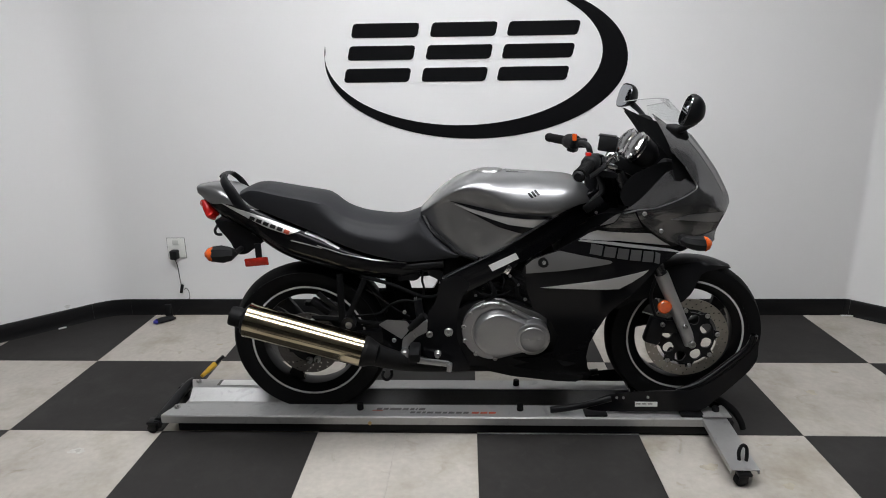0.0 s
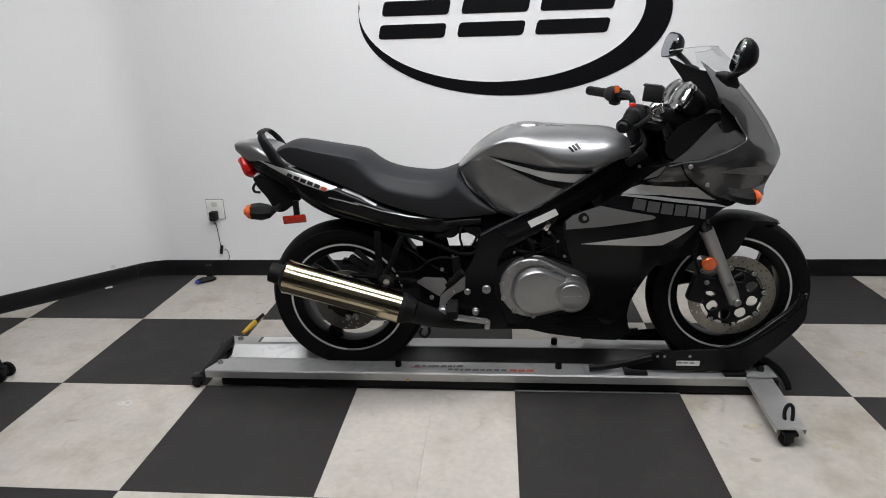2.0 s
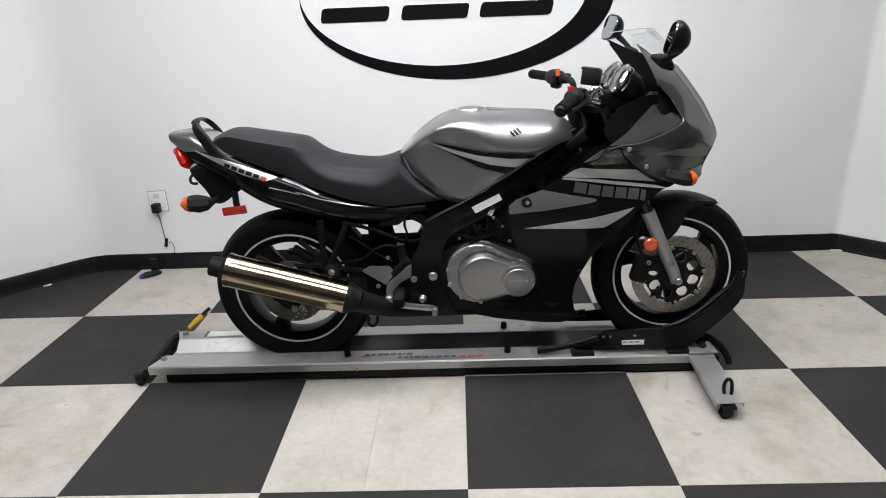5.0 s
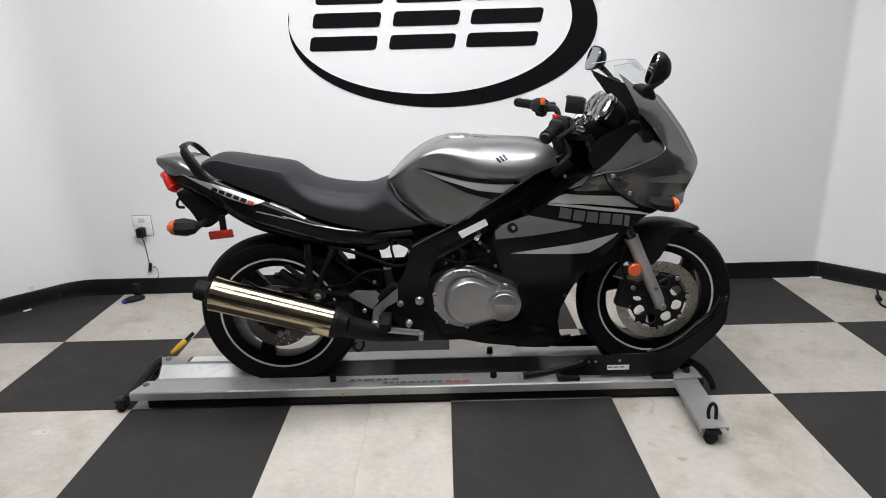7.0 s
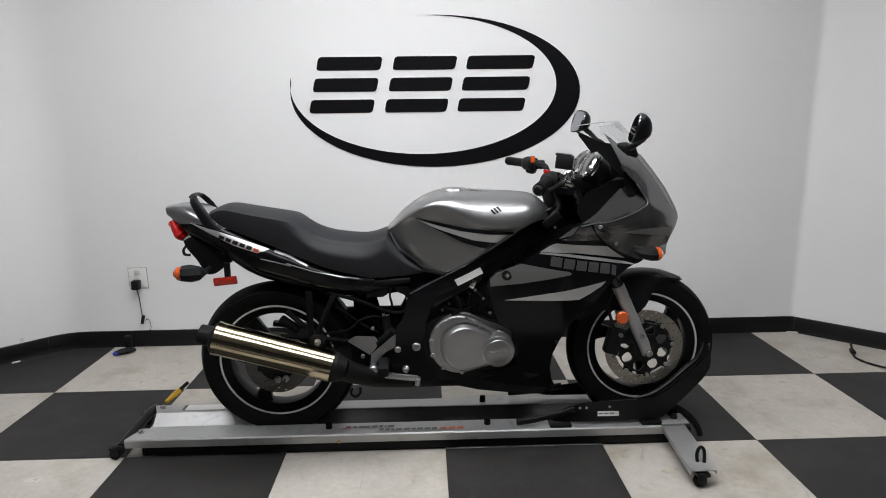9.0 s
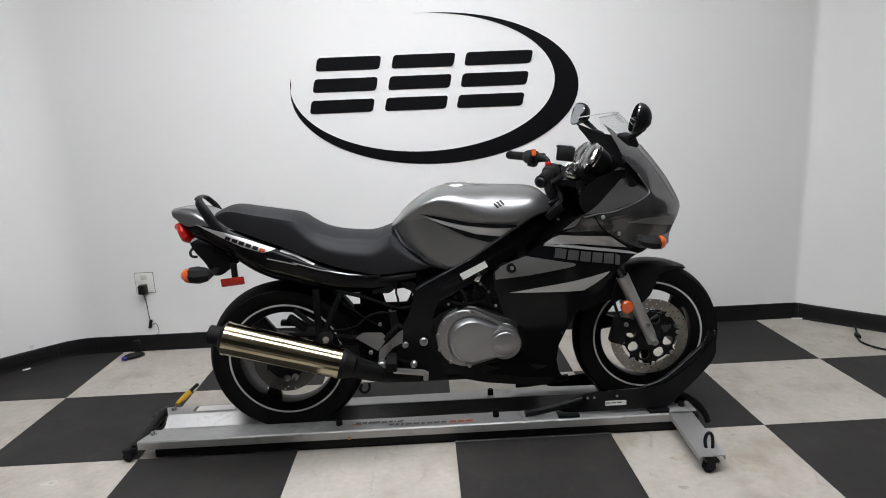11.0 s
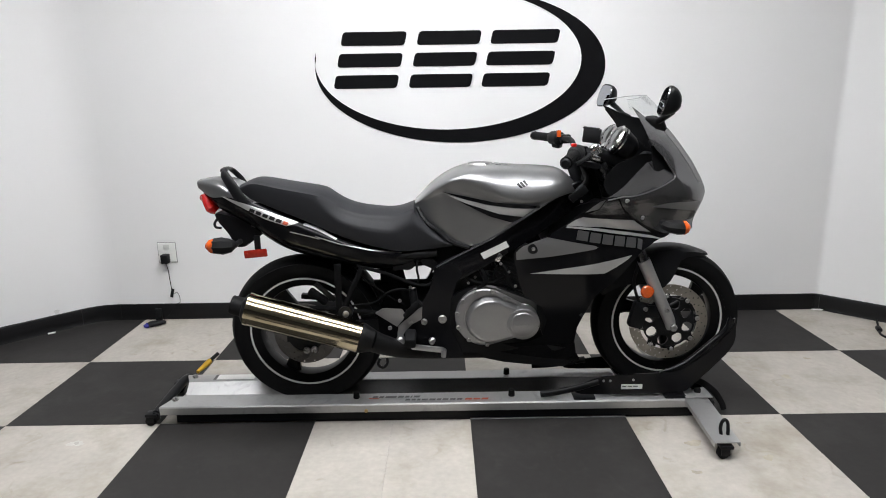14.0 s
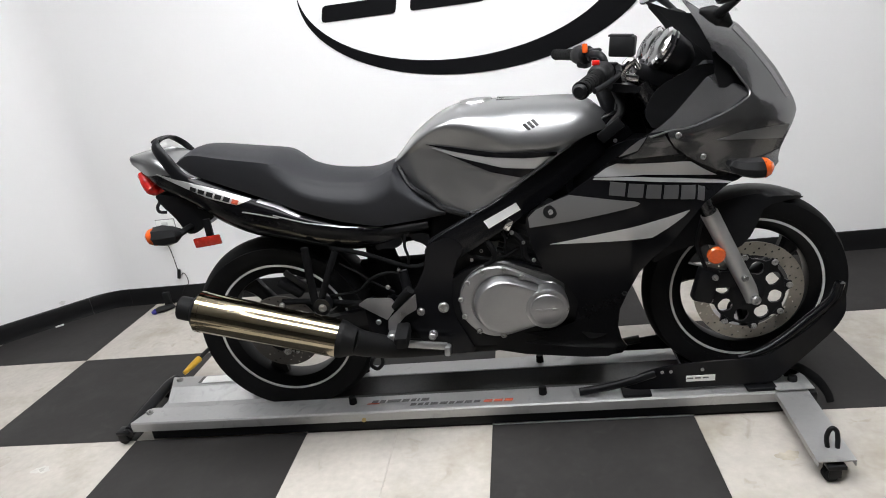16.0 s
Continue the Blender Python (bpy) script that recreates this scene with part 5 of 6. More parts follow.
# rear fender and lamps
part("rear_fender", sheet(rounded([(-0.952, 0.83), (-0.808, 0.79), (-0.767, 0.745), (-0.798, 0.725), (-0.844, 0.692), (-0.878, 0.692), (-0.901, 0.745), (-0.937, 0.79)], 2), lambda x, z: C - 0.06, 0.12, 0), SATIN_BLACK, bike, "black rear fender and plate bracket")
part("latch", tube([(-0.942, C - 0.05, 0.800), (-0.950, C - 0.06, 0.785), (-0.946, C - 0.06, 0.770), (-0.930, C - 0.05, 0.765)], 0.005), SATIN_BLACK, bike)
for s in (-1, 1):
    y = C + s * 0.135
    ri = part("rear_indicator", tube([(-0.858, y - s * 0.02, 0.716), (-0.872, y, 0.716), (-0.901, y + s * 0.004, 0.716), (-0.932, y + s * 0.004, 0.716)], [0.010, 0.026, 0.033, 0.029], segs=8, smooth=False), PLASTIC, bike, "black indicator with orange lens")
    part("stalk", rod((-0.860, C + s * 0.05, 0.715), (-0.860, y, 0.715), 0.010), PLASTIC, ri)
    part("lens", tube([(-0.930, y + s * 0.004, 0.716), (-0.947, y + s * 0.004, 0.716), (-0.961, y + s * 0.004, 0.715)], [0.0285, 0.024, 0.010], segs=16), ORANGE, ri, "orange lens")
    if s > 0:
        continue
    rr = part("side_reflector", box((-0.793, C + s * 0.105, 0.677), (0.086, 0.010, 0.030), 0.004, Euler((0, -0.09, 0)).to_matrix()), RED_DARK, bike, "red side reflector")
    part("bracket", box((-0.786, C + s * 0.095, 0.716), (0.022, 0.012, 0.055), 0.003), SATIN_BLACK, rr)

# ---- frame ----
for s in (-1, 1):
    y = C + s * 0.115
    bm = bmesh.new()
    rings = []
    for x, z, h in ((-0.100, 0.584, 0.046), (-0.05, 0.612, 0.046), (0.10, 0.690, 0.042), (0.25, 0.782, 0.040), (0.345, 0.845, 0.042), (0.405, 0.880, 0.045), (0.44, 0.895, 0.040)):
        nx, nz = -0.53, 0.85
        yo = y - s * max(0, (x - 0.2)) * 0.22
        rings.append([bm.verts.new((x + nx * h * a, yo + 0.021 * b, z + nz * h * a)) for a, b in ((-1, -0.62), (-0.975, -0.84), (-0.92, -0.97), (-0.86, -1), (0.86, -1), (0.92, -0.97), (0.975, -0.84), (1, -0.62), (1, 0.6), (0.86, 1), (-0.86, 1), (-1, 0.6))])
    skin(bm, rings)
    part("frame_spar", bm, FRAME_BLACK, bike, "black box-section frame spar")
    # Added lighter bead: stands in for the gloss line on the black spar's edge.
    part("spar_highlight", tube([(x - 0.53 * h, y - s * max(0, x - 0.2) * 0.22 + s * 0.013, z + 0.85 * h) for x, z, h in ((-0.100, 0.584, 0.046), (-0.05, 0.612, 0.046), (0.10, 0.690, 0.042), (0.25, 0.782, 0.040))], 0.003, segs=8), TUBE_STEEL, bike, "added bead as the highlight on the spar's edge")
    part("frame_plate", sheet(rounded([(-0.136, 0.612), (-0.06, 0.640), (-0.02, 0.60), (-0.06, 0.545), (-0.08, 0.40), (-0.04, 0.31), (-0.02, 0.265), (-0.14, 0.265), (-0.20, 0.34), (-0.215, 0.44), (-0.165, 0.505), (-0.15, 0.535), (-0.138, 0.57)], 2), lambda x, z, s=s: C + s * 0.124 - 0.015, 0.03, 0), GLOSS_BLACK, bike, "black frame side plate")
    part("subframe_rail", tube([(-0.12, C + s * 0.10, 0.668), (-0.30, C + s * 0.105, 0.660), (-0.52, C + s * 0.10, 0.68), (-0.80, C + s * 0.08, 0.79)], 0.016), SATIN_BLACK, bike)
    part("subframe_strut", tube([(-0.125, C + s * 0.115, 0.575), (-0.145, C + s * 0.115, 0.552), (-0.175, C + s * 0.115, 0.546), (-0.22, C + s * 0.115, 0.556), (-0.32, C + s * 0.115, 0.598), (-0.42, C + s * 0.11, 0.625)] if s < 0 else [(-0.25, C + 0.1, 0.47), (-0.34, C + 0.1, 0.55), (-0.43, C + 0.1, 0.62)], 0.007), MATT_BLACK, bike)
    hang = part("peg_hanger", tube([(-0.488, C + s * 0.135, 0.64), (-0.488, C + s * 0.14, 0.56), (-0.486, C + s * 0.145, 0.46)], 0.0125, flat=0.7), MATT_BLACK, bike, "black passenger peg hanger")
    part("brace", tube([(-0.40, C + s * 0.13, 0.62), (-0.432, C + s * 0.14, 0.55), (-0.468, C + s * 0.145, 0.47)], 0.0105, flat=0.7), MATT_BLACK, hang)
    part("boss", rod((-0.465, C + s * 0.12, 0.455), (-0.465, C + s * 0.155, 0.455), 0.026), SATIN_BLACK, hang)
    part("nut", bolt((-0.462, C - 0.155, 0.453) if s < 0 else (-0.462, C + 0.165, 0.453), 0.012, 0.006), STEEL, hang)
sticker = part("sticker", sheet([(0.040, 0.672), (0.134, 0.717), (0.145, 0.696), (0.053, 0.650)], lambda x, z: C - 0.1385, 0.002, 0), LABEL, bike, "blank white sticker on the frame")
for x, z, r in ((-0.172, 0.412, 0.012), (-0.103, 0.421, 0.016), (-0.144, 0.336, 0.013)):
    part("frame_bolt", bolt((x, C - 0.138, z), r, 0.010), STEEL, bike)
part("lower_frame", sheet(rounded([(-0.305, 0.42), (-0.15, 0.43), (-0.10, 0.36), (0.02, 0.31), (0.02, 0.262), (-0.18, 0.262), (-0.27, 0.29), (-0.30, 0.33)], 1), lambda x, z: C - 0.09, 0.18, 0), SATIN_BLACK, bike, "black lower frame and engine sump")
part("engine_rear", sheet(rounded([(-0.115, 0.60), (0.02, 0.63), (0.06, 0.54), (-0.03, 0.50), (-0.05, 0.32), (-0.16, 0.31), (-0.155, 0.47)], 1), lambda x, z: C - 0.10, 0.20, 0), SATIN_BLACK, bike, "black engine rear")
part("steering_head", rod((0.46, C, 0.82), (0.405, C, 0.98), 0.032), SATIN_BLACK, bike)
part("wiring", tube([(0.37, C - 0.10, 0.86), (0.40, C - 0.11, 0.90), (0.43, C - 0.09, 0.93), (0.42, C - 0.05, 0.98)], 0.010), PLASTIC, bike)
part("plate_clip", box((0.395, C - 0.125, 0.885), (0.07, 0.006, 0.03), 0.002, Euler((0, -0.62, 0)).to_matrix()), PLASTIC, bike)
part("screw", bolt((0.405, C - 0.13, 0.858), 0.005, 0.005), STEEL, bike)

for k, (dy, dx) in enumerate(((-0.06, 0.0), (-0.03, 0.018), (0.0, -0.012), (0.03, 0.012), (0.06, 0.004))):
    part("cable", tube([(0.44 + dx, C + dy, 1.0), (0.425 + dx, C + dy * 1.1, 0.95), (0.415 + dx * 0.5, C + dy * 1.3, 0.90), (0.40, C + dy * 1.1, 0.85), (0.36, C + dy, 0.80)], 0.0075, segs=8), PLASTIC, bike, "black control cable")
part("head_cover", box((0.462, C + 0.03, 0.895), (0.07, 0.10, 0.13), 0.015, Euler((0, -0.3, 0)).to_matrix()), PLASTIC, bike, "black cover round the steering head")
part("ignition_barrel", rod((0.425, C, 0.93), (0.41, C, 1.0), 0.036), SATIN_BLACK, bike)

# swingarm, shock, rear brake caliper
for s in (-1, 1):
    bm = bmesh.new()
    rings = [[bm.verts.new((x, C + s * (yo + b * 0.014), z + a * h)) for a, b in ((-1, -1), (1, -1), (1, 1), (-1, 1))] for x, z, yo, h in ((-0.13, 0.415, 0.085, 0.028), (-0.30, 0.395, 0.09, 0.026), (-0.55, 0.362, 0.095, 0.022), (-0.70, 0.345, 0.095, 0.020))]
    skin(bm, rings)
    part("swingarm", bm, SATIN_BLACK, bike)
part("shock", tube([(-0.235, C, 0.40), (-0.27, C, 0.50), (-0.30, C, 0.62)], 0.035), MATT_BLACK, bike)
cal2 = part("rear_caliper", box((-0.575, C - 0.085, 0.500), (0.085, 0.04, 0.028), 0.010, Euler((0, 0.65, 0)).to_matrix()), MATT_BLACK, bike)
part("bolt", bolt((-0.605, C - 0.11, 0.452), 0.009, 0.008), STEEL, cal2)
part("torque_arm", tube([(-0.61, C - 0.09, 0.455), (-0.50, C - 0.10, 0.452), (-0.30, C - 0.11, 0.43), (-0.17, C - 0.11, 0.40)], 0.009), MATT_BLACK, cal2)
part("chain_guard", box((-0.48, C + 0.085, 0.43), (0.40, 0.03, 0.02), 0.004, Euler((0, 0.1, 0)).to_matrix()), PLASTIC, bike)
part("rear_hugger", tube([(-0.345, C, 0.45), (-0.366, C, 0.505), (-0.405, C, 0.562), (-0.455, C, 0.615), (-0.54, C, 0.655)], 0.008, flat=5.0, segs=14), PLASTIC, bike, "black inner rear mudguard")
tray = bmesh.new()
for x0, x1, z0, z1 in ((-0.46, -0.14, 0.41, 0.528), (-0.345, -0.288, 0.529, 0.62), (-0.47, -0.30, 0.576, 0.66), (-0.299, -0.225, 0.590, 0.66), (-0.47, -0.412, 0.529, 0.587), (-0.128, -0.10, 0.529, 0.60)):
    box(((x0 + x1) / 2, C + 0.02, (z0 + z1) / 2), (x1 - x0, 0.05, z1 - z0), 0.008, bm=tray)
part("inner_tray", tray, MATT_BLACK, bike, "black tray and linkage under the seat")
part("battery_box", box((-0.33, C, 0.645), (0.22, 0.17, 0.06), 0.012), MATT_BLACK, bike)

# ---- exhaust ----
Y = C - 0.235
ax0, ax1 = Vector((-0.796, Y, 0.506)), Vector((-0.402, Y, 0.390))
d = (ax1 - ax0).normalized()
exh = part("muffler", tube([ax0, ax0 * 0.67 + ax1 * 0.33, ax0 * 0.33 + ax1 * 0.67, ax1], [0.0590, 0.0585, 0.0570, 0.0555], segs=48), CAN, bike, "polished golden steel muffler")
part("rim_band", tube([ax0 - d * 0.003, ax0 + d * 0.010], 0.0602, segs=48, smooth=False), CAN, exh)
part("end_cap", tube([ax0 - d * 0.020, ax0 - d * 0.014, ax0 - d * 0.006, ax0 + d * 0.002], [0.036, 0.048, 0.056, 0.0585], segs=40), EXHAUST, exh, "black end cap")
part("outlet", tube([ax0 - d * 0.062, ax0 - d * 0.058, ax0 - d * 0.03, ax0 - d * 0.01], [0.031, 0.0345, 0.035, 0.036], segs=32), EXHAUST, exh, "black outlet")
part("front_cap", tube([ax1 - d * 0.002, ax1 + d * 0.014, ax1 + d * 0.034, ax1 + d * 0.05], [0.0555, 0.0535, 0.045, 0.040], segs=40), EXHAUST, exh, "black front cap")
part("pipe", tube([ax1 + d * 0.04, (-0.325, Y + 0.02, 0.354), (-0.262, Y + 0.06, 0.318), (-0.19, Y + 0.10, 0.290), (-0.05, Y + 0.14, 0.268), (0.10, Y + 0.15, 0.262)], [0.040, 0.037, 0.032, 0.027, 0.024, 0.022], segs=24), EXHAUST, exh, "black exhaust pipe")
part("stand_tab", tube([(-0.345, C - 0.13, 0.262), (-0.352, C - 0.135, 0.240), (-0.335, C - 0.135, 0.226), (-0.318, C - 0.13, 0.24), (-0.318, C - 0.125, 0.262)], 0.006), SATIN_BLACK, bike)

# ---- footrests and pedal ----
yr = C - 0.150
part("heel_guard", sheet(eased([(-0.354, 0.453), (-0.325, 0.471), (-0.254, 0.467), (-0.242, 0.450), (-0.247, 0.430), (-0.273, 0.398)], 0.004), lambda x, z: yr - 0.004, 0.006, 0), CAST, bike, "cast alloy heel guard")
part("footrest_bracket", sheet(eased([(-0.177, 0.477), (-0.180, 0.430), (-0.217, 0.411), (-0.238, 0.388), (-0.250, 0.372), (-0.252, 0.340), (-0.272, 0.336), (-0.272, 0.376), (-0.268, 0.402), (-0.234, 0.432), (-0.194, 0.466)], 0.004), lambda x, z: yr - 0.014, 0.010, 0), CAST, bike, "cast alloy footrest bracket")
part("boss", lathe([(0.0005, -0.030), (0.012, -0.030), (0.016, -0.026), (0.0165, 0.0), (0.015, 0.004)], (-0.260, yr - 0.014, 0.353), segs=28), CAST, bike, "round alloy boss")
part("footrest", tube([(-0.240, yr - 0.025, 0.446), (-0.215, yr - 0.032, 0.474), (-0.184, yr - 0.04, 0.505)], [0.011, 0.014, 0.0135], segs=14), RUBBER, bike, "black rubber footrest")
part("peg_rubber", box((-0.221, yr - 0.062, 0.374), (0.040, 0.085, 0.038), 0.008, Euler((0.15, 0, 0)).to_matrix()), RUBBER, bike, "black rubber footrest")
part("brake_pedal", box((-0.160, yr - 0.030, 0.321), (0.120, 0.014, 0.021), 0.004, Euler((0, 0.13, 0)).to_matrix()), CAST, bike, "alloy brake pedal")
part("pedal_tip", box((-0.100, yr - 0.034, 0.303), (0.018, 0.03, 0.030), 0.005, Euler((0, 0.13, 0)).to_matrix()), CAST, bike)
part("hanger_plate", sheet(eased([(-0.350, 0.440), (-0.25, 0.450), (-0.19, 0.400), (-0.20, 0.330), (-0.30, 0.315), (-0.345, 0.345)], 0.004), lambda x, z: C - 0.108, 0.008, 0), GLOSS_BLACK, bike, "black plate behind the footrest")
part("bolt", bolt((-0.222, yr - 0.014, 0.418), 0.008, 0.006), STEEL, bike)
part("bolt", bolt((-0.300, yr - 0.004, 0.395), 0.008, 0.007), STEEL, bike)
part("bolt", bolt((-0.143, yr - 0.016, 0.342), 0.011, 0.008), STEEL, bike)
part("brake_cylinder", tube([(-0.215, C - 0.11, 0.535), (-0.21, C - 0.115, 0.50), (-0.205, C - 0.12, 0.46)], 0.015), SATIN_BLACK, bike)
part("hose", tube([(-0.215, C - 0.115, 0.525), (-0.26, C - 0.12, 0.535), (-0.31, C - 0.12, 0.52), (-0.36, C - 0.11, 0.48), (-0.45, C - 0.10, 0.465)], 0.005), HOSE, bike)

for pts, r in (([(-0.40, C - 0.115, 0.575), (-0.35, C - 0.12, 0.545), (-0.30, C - 0.12, 0.505), (-0.245, C - 0.125, 0.475)], 0.0035), ([(-0.42, C - 0.10, 0.43), (-0.36, C - 0.115, 0.44), (-0.31, C - 0.12, 0.458)], 0.007)):
    part("cable", tube(pts, r, segs=8), HOSE, bike, "thin black cable")
for x, z, r in ((-0.262, 0.492, 0.007), (-0.222, 0.545, 0.005)):
    part("clip", bolt((x, C - 0.125, z), r, 0.006), STEEL, bike)
part("linkage", box((-0.545, C - 0.095, 0.52), (0.10, 0.008, 0.020), 0.003, Euler((0, 0.75, 0)).to_matrix()), SATIN_BLACK, bike, "black slotted torque link")

part("cable", tube([(-0.192, C - 0.112, 0.645), (-0.196, C - 0.118, 0.61), (-0.190, C - 0.118, 0.58), (-0.194, C - 0.115, 0.55)], 0.0042, segs=8), HOSE, bike, "thin black cable")
part("seat_bracket", sheet(rounded([(-0.285, 0.64), (-0.205, 0.64), (-0.203, 0.617), (-0.225, 0.603), (-0.26, 0.607), (-0.285, 0.60)], 2), lambda x, z: C - 0.105, 0.012, 0), SATIN_BLACK, bike, "black seat bracket")
part("seat_bracket", sheet(rounded([(-0.185, 0.645), (-0.12, 0.645), (-0.125, 0.59), (-0.145, 0.612), (-0.17, 0.622)], 2), lambda x, z: C - 0.105, 0.012, 0), SATIN_BLACK, bike, "black seat bracket")

# ---- engine ----
eng = part("crankcase", sheet(rounded([(-0.08, 0.50), (0.02, 0.545), (0.14, 0.535), (0.26, 0.48), (0.30, 0.40), (0.27, 0.31), (0.10, 0.275), (-0.07, 0.28), (-0.10, 0.38)], 2), lambda x, z: C - 0.125, 0.25, 0), SATIN_BLACK, bike, "black engine crankcase")


def hull_outline(ca, ra, cb, rb, n=26):
    """Outline round two circles."""
    pts = [(ca[0] + ra * math.cos(a), ca[1] + ra * math.sin(a)) for a in np.linspace(0, 6.2832, 40, endpoint=False)]
    pts += [(cb[0] + rb * math.cos(a), cb[1] + rb * math.sin(a)) for a in np.linspace(0, 6.2832, 40, endpoint=False)]
    pts = sorted(set((round(x, 5), round(z, 5)) for x, z in pts))
    def chain(p):
        h = []
        for q in p:
            while len(h) > 1 and (h[-1][0] - h[-2][0]) * (q[1] - h[-2][1]) - (h[-1][1] - h[-2][1]) * (q[0] - h[-2][0]) <= 0:
                h.pop()
            h.append(q)
        return h
    lo, hi = chain(pts), chain(pts[::-1])
    return lo[:-1] + hi[:-1]


def stepped_cover(layers):
    """Stacks outlines, each (outline, y), into a domed cover."""
    bm = bmesh.new()
    n = 64
    rings = []
    for out, y in layers:
        p = [Vector(q) for q in out] + [Vector(out[0])]
        ln = [0.0]
        for a, b in zip(p, p[1:]):
            ln.append(ln[-1] + (b - a).length)
        ring = []
        for k in range(n):
            s = ln[-1] * k / n
            i = max(j for j in range(len(ln) - 1) if ln[j] <= s)
            t = (s - ln[i]) / max(1e-6, ln[i + 1] - ln[i])
            q = p[i].lerp(p[i + 1], t)
            ring.append(bm.verts.new((q.x, y, q.y)))
        rings.append(ring)
    skin(bm, rings)
    return bm


A, B = (0.056, 0.424), (0.190, 0.409)
y0 = C - 0.125
part("gasket_flange", stepped_cover([(hull_outline((0.060, 0.428), 0.118, (0.200, 0.425), 0.070), y0 + 0.012), (hull_outline((0.060, 0.428), 0.118, (0.200, 0.425), 0.070), y0 + 0.002), (hull_outline((0.060, 0.427), 0.114, (0.198, 0.422), 0.067), y0 - 0.002)]), CHANNEL, eng, "dark machined flange behind the cover", sharp=30)
cover = part("clutch_cover", stepped_cover([(hull_outline(A, 0.111, B, 0.060), y0), (hull_outline(A, 0.111, B, 0.060), y0 - 0.012), (hull_outline(A, 0.108, B, 0.058), y0 - 0.016), (hull_outline(A, 0.102, B, 0.052), y0 - 0.017), (hull_outline((0.072, 0.421), 0.0925, B, 0.0505), y0 - 0.0165), (hull_outline((0.0725, 0.4205), 0.0915, B, 0.0500), y0 - 0.009), (hull_outline((0.074, 0.420), 0.0875, B, 0.0492), y0 - 0.009), (hull_outline((0.0745, 0.419), 0.0868, B, 0.048), y0 - 0.021), (hull_outline((0.076, 0.418), 0.083, B, 0.046), y0 - 0.043), (hull_outline((0.077, 0.418), 0.079, B, 0.043), y0 - 0.048), (hull_outline((0.078, 0.417), 0.074, B, 0.040), y0 - 0.0495), (hull_outline((0.080, 0.417), 0.066, B, 0.034), y0 - 0.0495)]), CAST, bike, "satin silver clutch cover", sharp=32)
part("starter_cap", lathe([(0.0005, -0.060), (0.042, -0.060), (0.046, -0.058), (0.047, -0.056), (0.054, -0.056), (0.060, -0.052), (0.062, -0.044), (0.062, -0.005), (0.066, 0.0)], (B[0] + 0.006, y0, B[1]), segs=48), CAST, cover, "round silver cap with raised mark")
for k in range(3):
    part("raised_bar", box((B[0] - 0.018 + k * 0.024, y0 - 0.0605, B[1] + 0.001), (0.019, 0.002, 0.008), 0.0006), CAST, cover)
for ang, rr in ((75, 0.106), (45, 0.106), (110, 0.106), (140, 0.106), (170, 0.106), (200, 0.106), (235, 0.106), (275, 0.106)):
    x, z = A[0] + rr * math.cos(radians(ang)), A[1] + rr * math.sin(radians(ang))
    part("cover_bolt", bolt((x, y0 - 0.016, z), 0.0085, 0.008), STEEL, cover)
for ang in (115, 355, 235):
    x, z = B[0] + 0.006 + 0.055 * math.cos(radians(ang)), B[1] + 0.055 * math.sin(radians(ang))
    part("cover_bolt", bolt((x, y0 - 0.050, z), 0.006, 0.005), STEEL, cover)
cyl = part("cylinder_block", box((0.165, C, 0.60), (0.13, 0.22, 0.15), 0.01, Euler((0, 0.35, 0)).to_matrix()), SATIN_BLACK, bike, "black finned cylinder block")
turn = Euler((0, 0.35, 0)).to_matrix()
for k in range(7):
    c = Vector((0.145, C, 0.545)) + turn @ Vector((0, 0, k * 0.016))
    part("fin", box(c, (0.165, 0.225, 0.005), 0.0015, turn), SATIN_BLACK, cyl)
carb = part("carburettor", rod((0.02, C - 0.06, 0.605), (0.10, C - 0.06, 0.61), 0.026, bevel=0.004), SATIN_BLACK, bike)
part("bowl", box((0.065, C - 0.065, 0.575), (0.05, 0.045, 0.035), 0.006), ALU_DARK, carb)
part("lever", tube([(0.095, C - 0.10, 0.60), (0.112, C - 0.105, 0.625), (0.108, C - 0.105, 0.645)], 0.004), STEEL, carb)
for x, z in ((0.022, 0.572), (0.058, 0.565), (0.13, 0.575)):
    part("nut", bolt((x, C - 0.095, z), 0.006, 0.006), STEEL, carb)
for pts, r in (([(-0.03, C - 0.10, 0.585), (0.02, C - 0.125, 0.56), (0.08, C - 0.12, 0.555), (0.13, C - 0.11, 0.575)], 0.006), ([(0.01, C - 0.11, 0.63), (0.05, C - 0.13, 0.60), (0.06, C - 0.13, 0.56), (0.03, C - 0.12, 0.535)], 0.008), ([(0.10, C - 0.11, 0.64), (0.14, C - 0.13, 0.60), (0.15, C - 0.13, 0.55), (0.20, C - 0.12, 0.52)], 0.009), ([(0.07, C - 0.12, 0.66), (0.095, C - 0.13, 0.62), (0.09, C - 0.13, 0.58)], 0.004)):
    part("hose", tube(pts, r, segs=8), HOSE, bike, "black rubber hose")
for x, z, r in ((0.115, 0.632, 0.006), (0.145, 0.600, 0.005), (-0.005, 0.560, 0.005), (0.17, 0.545, 0.006)):
    part("clip", bolt((x, C - 0.135, z), r, 0.006), STEEL, bike)
part("throttle_arm", box((0.108, C - 0.135, 0.655), (0.018, 0.006, 0.034), 0.002, Euler((0, 0.5, 0)).to_matrix()), CHROME, bike, "bright throttle arm")
part("airbox", box((-0.05, C, 0.64), (0.16, 0.18, 0.12), 0.02), SATIN_BLACK, bike)
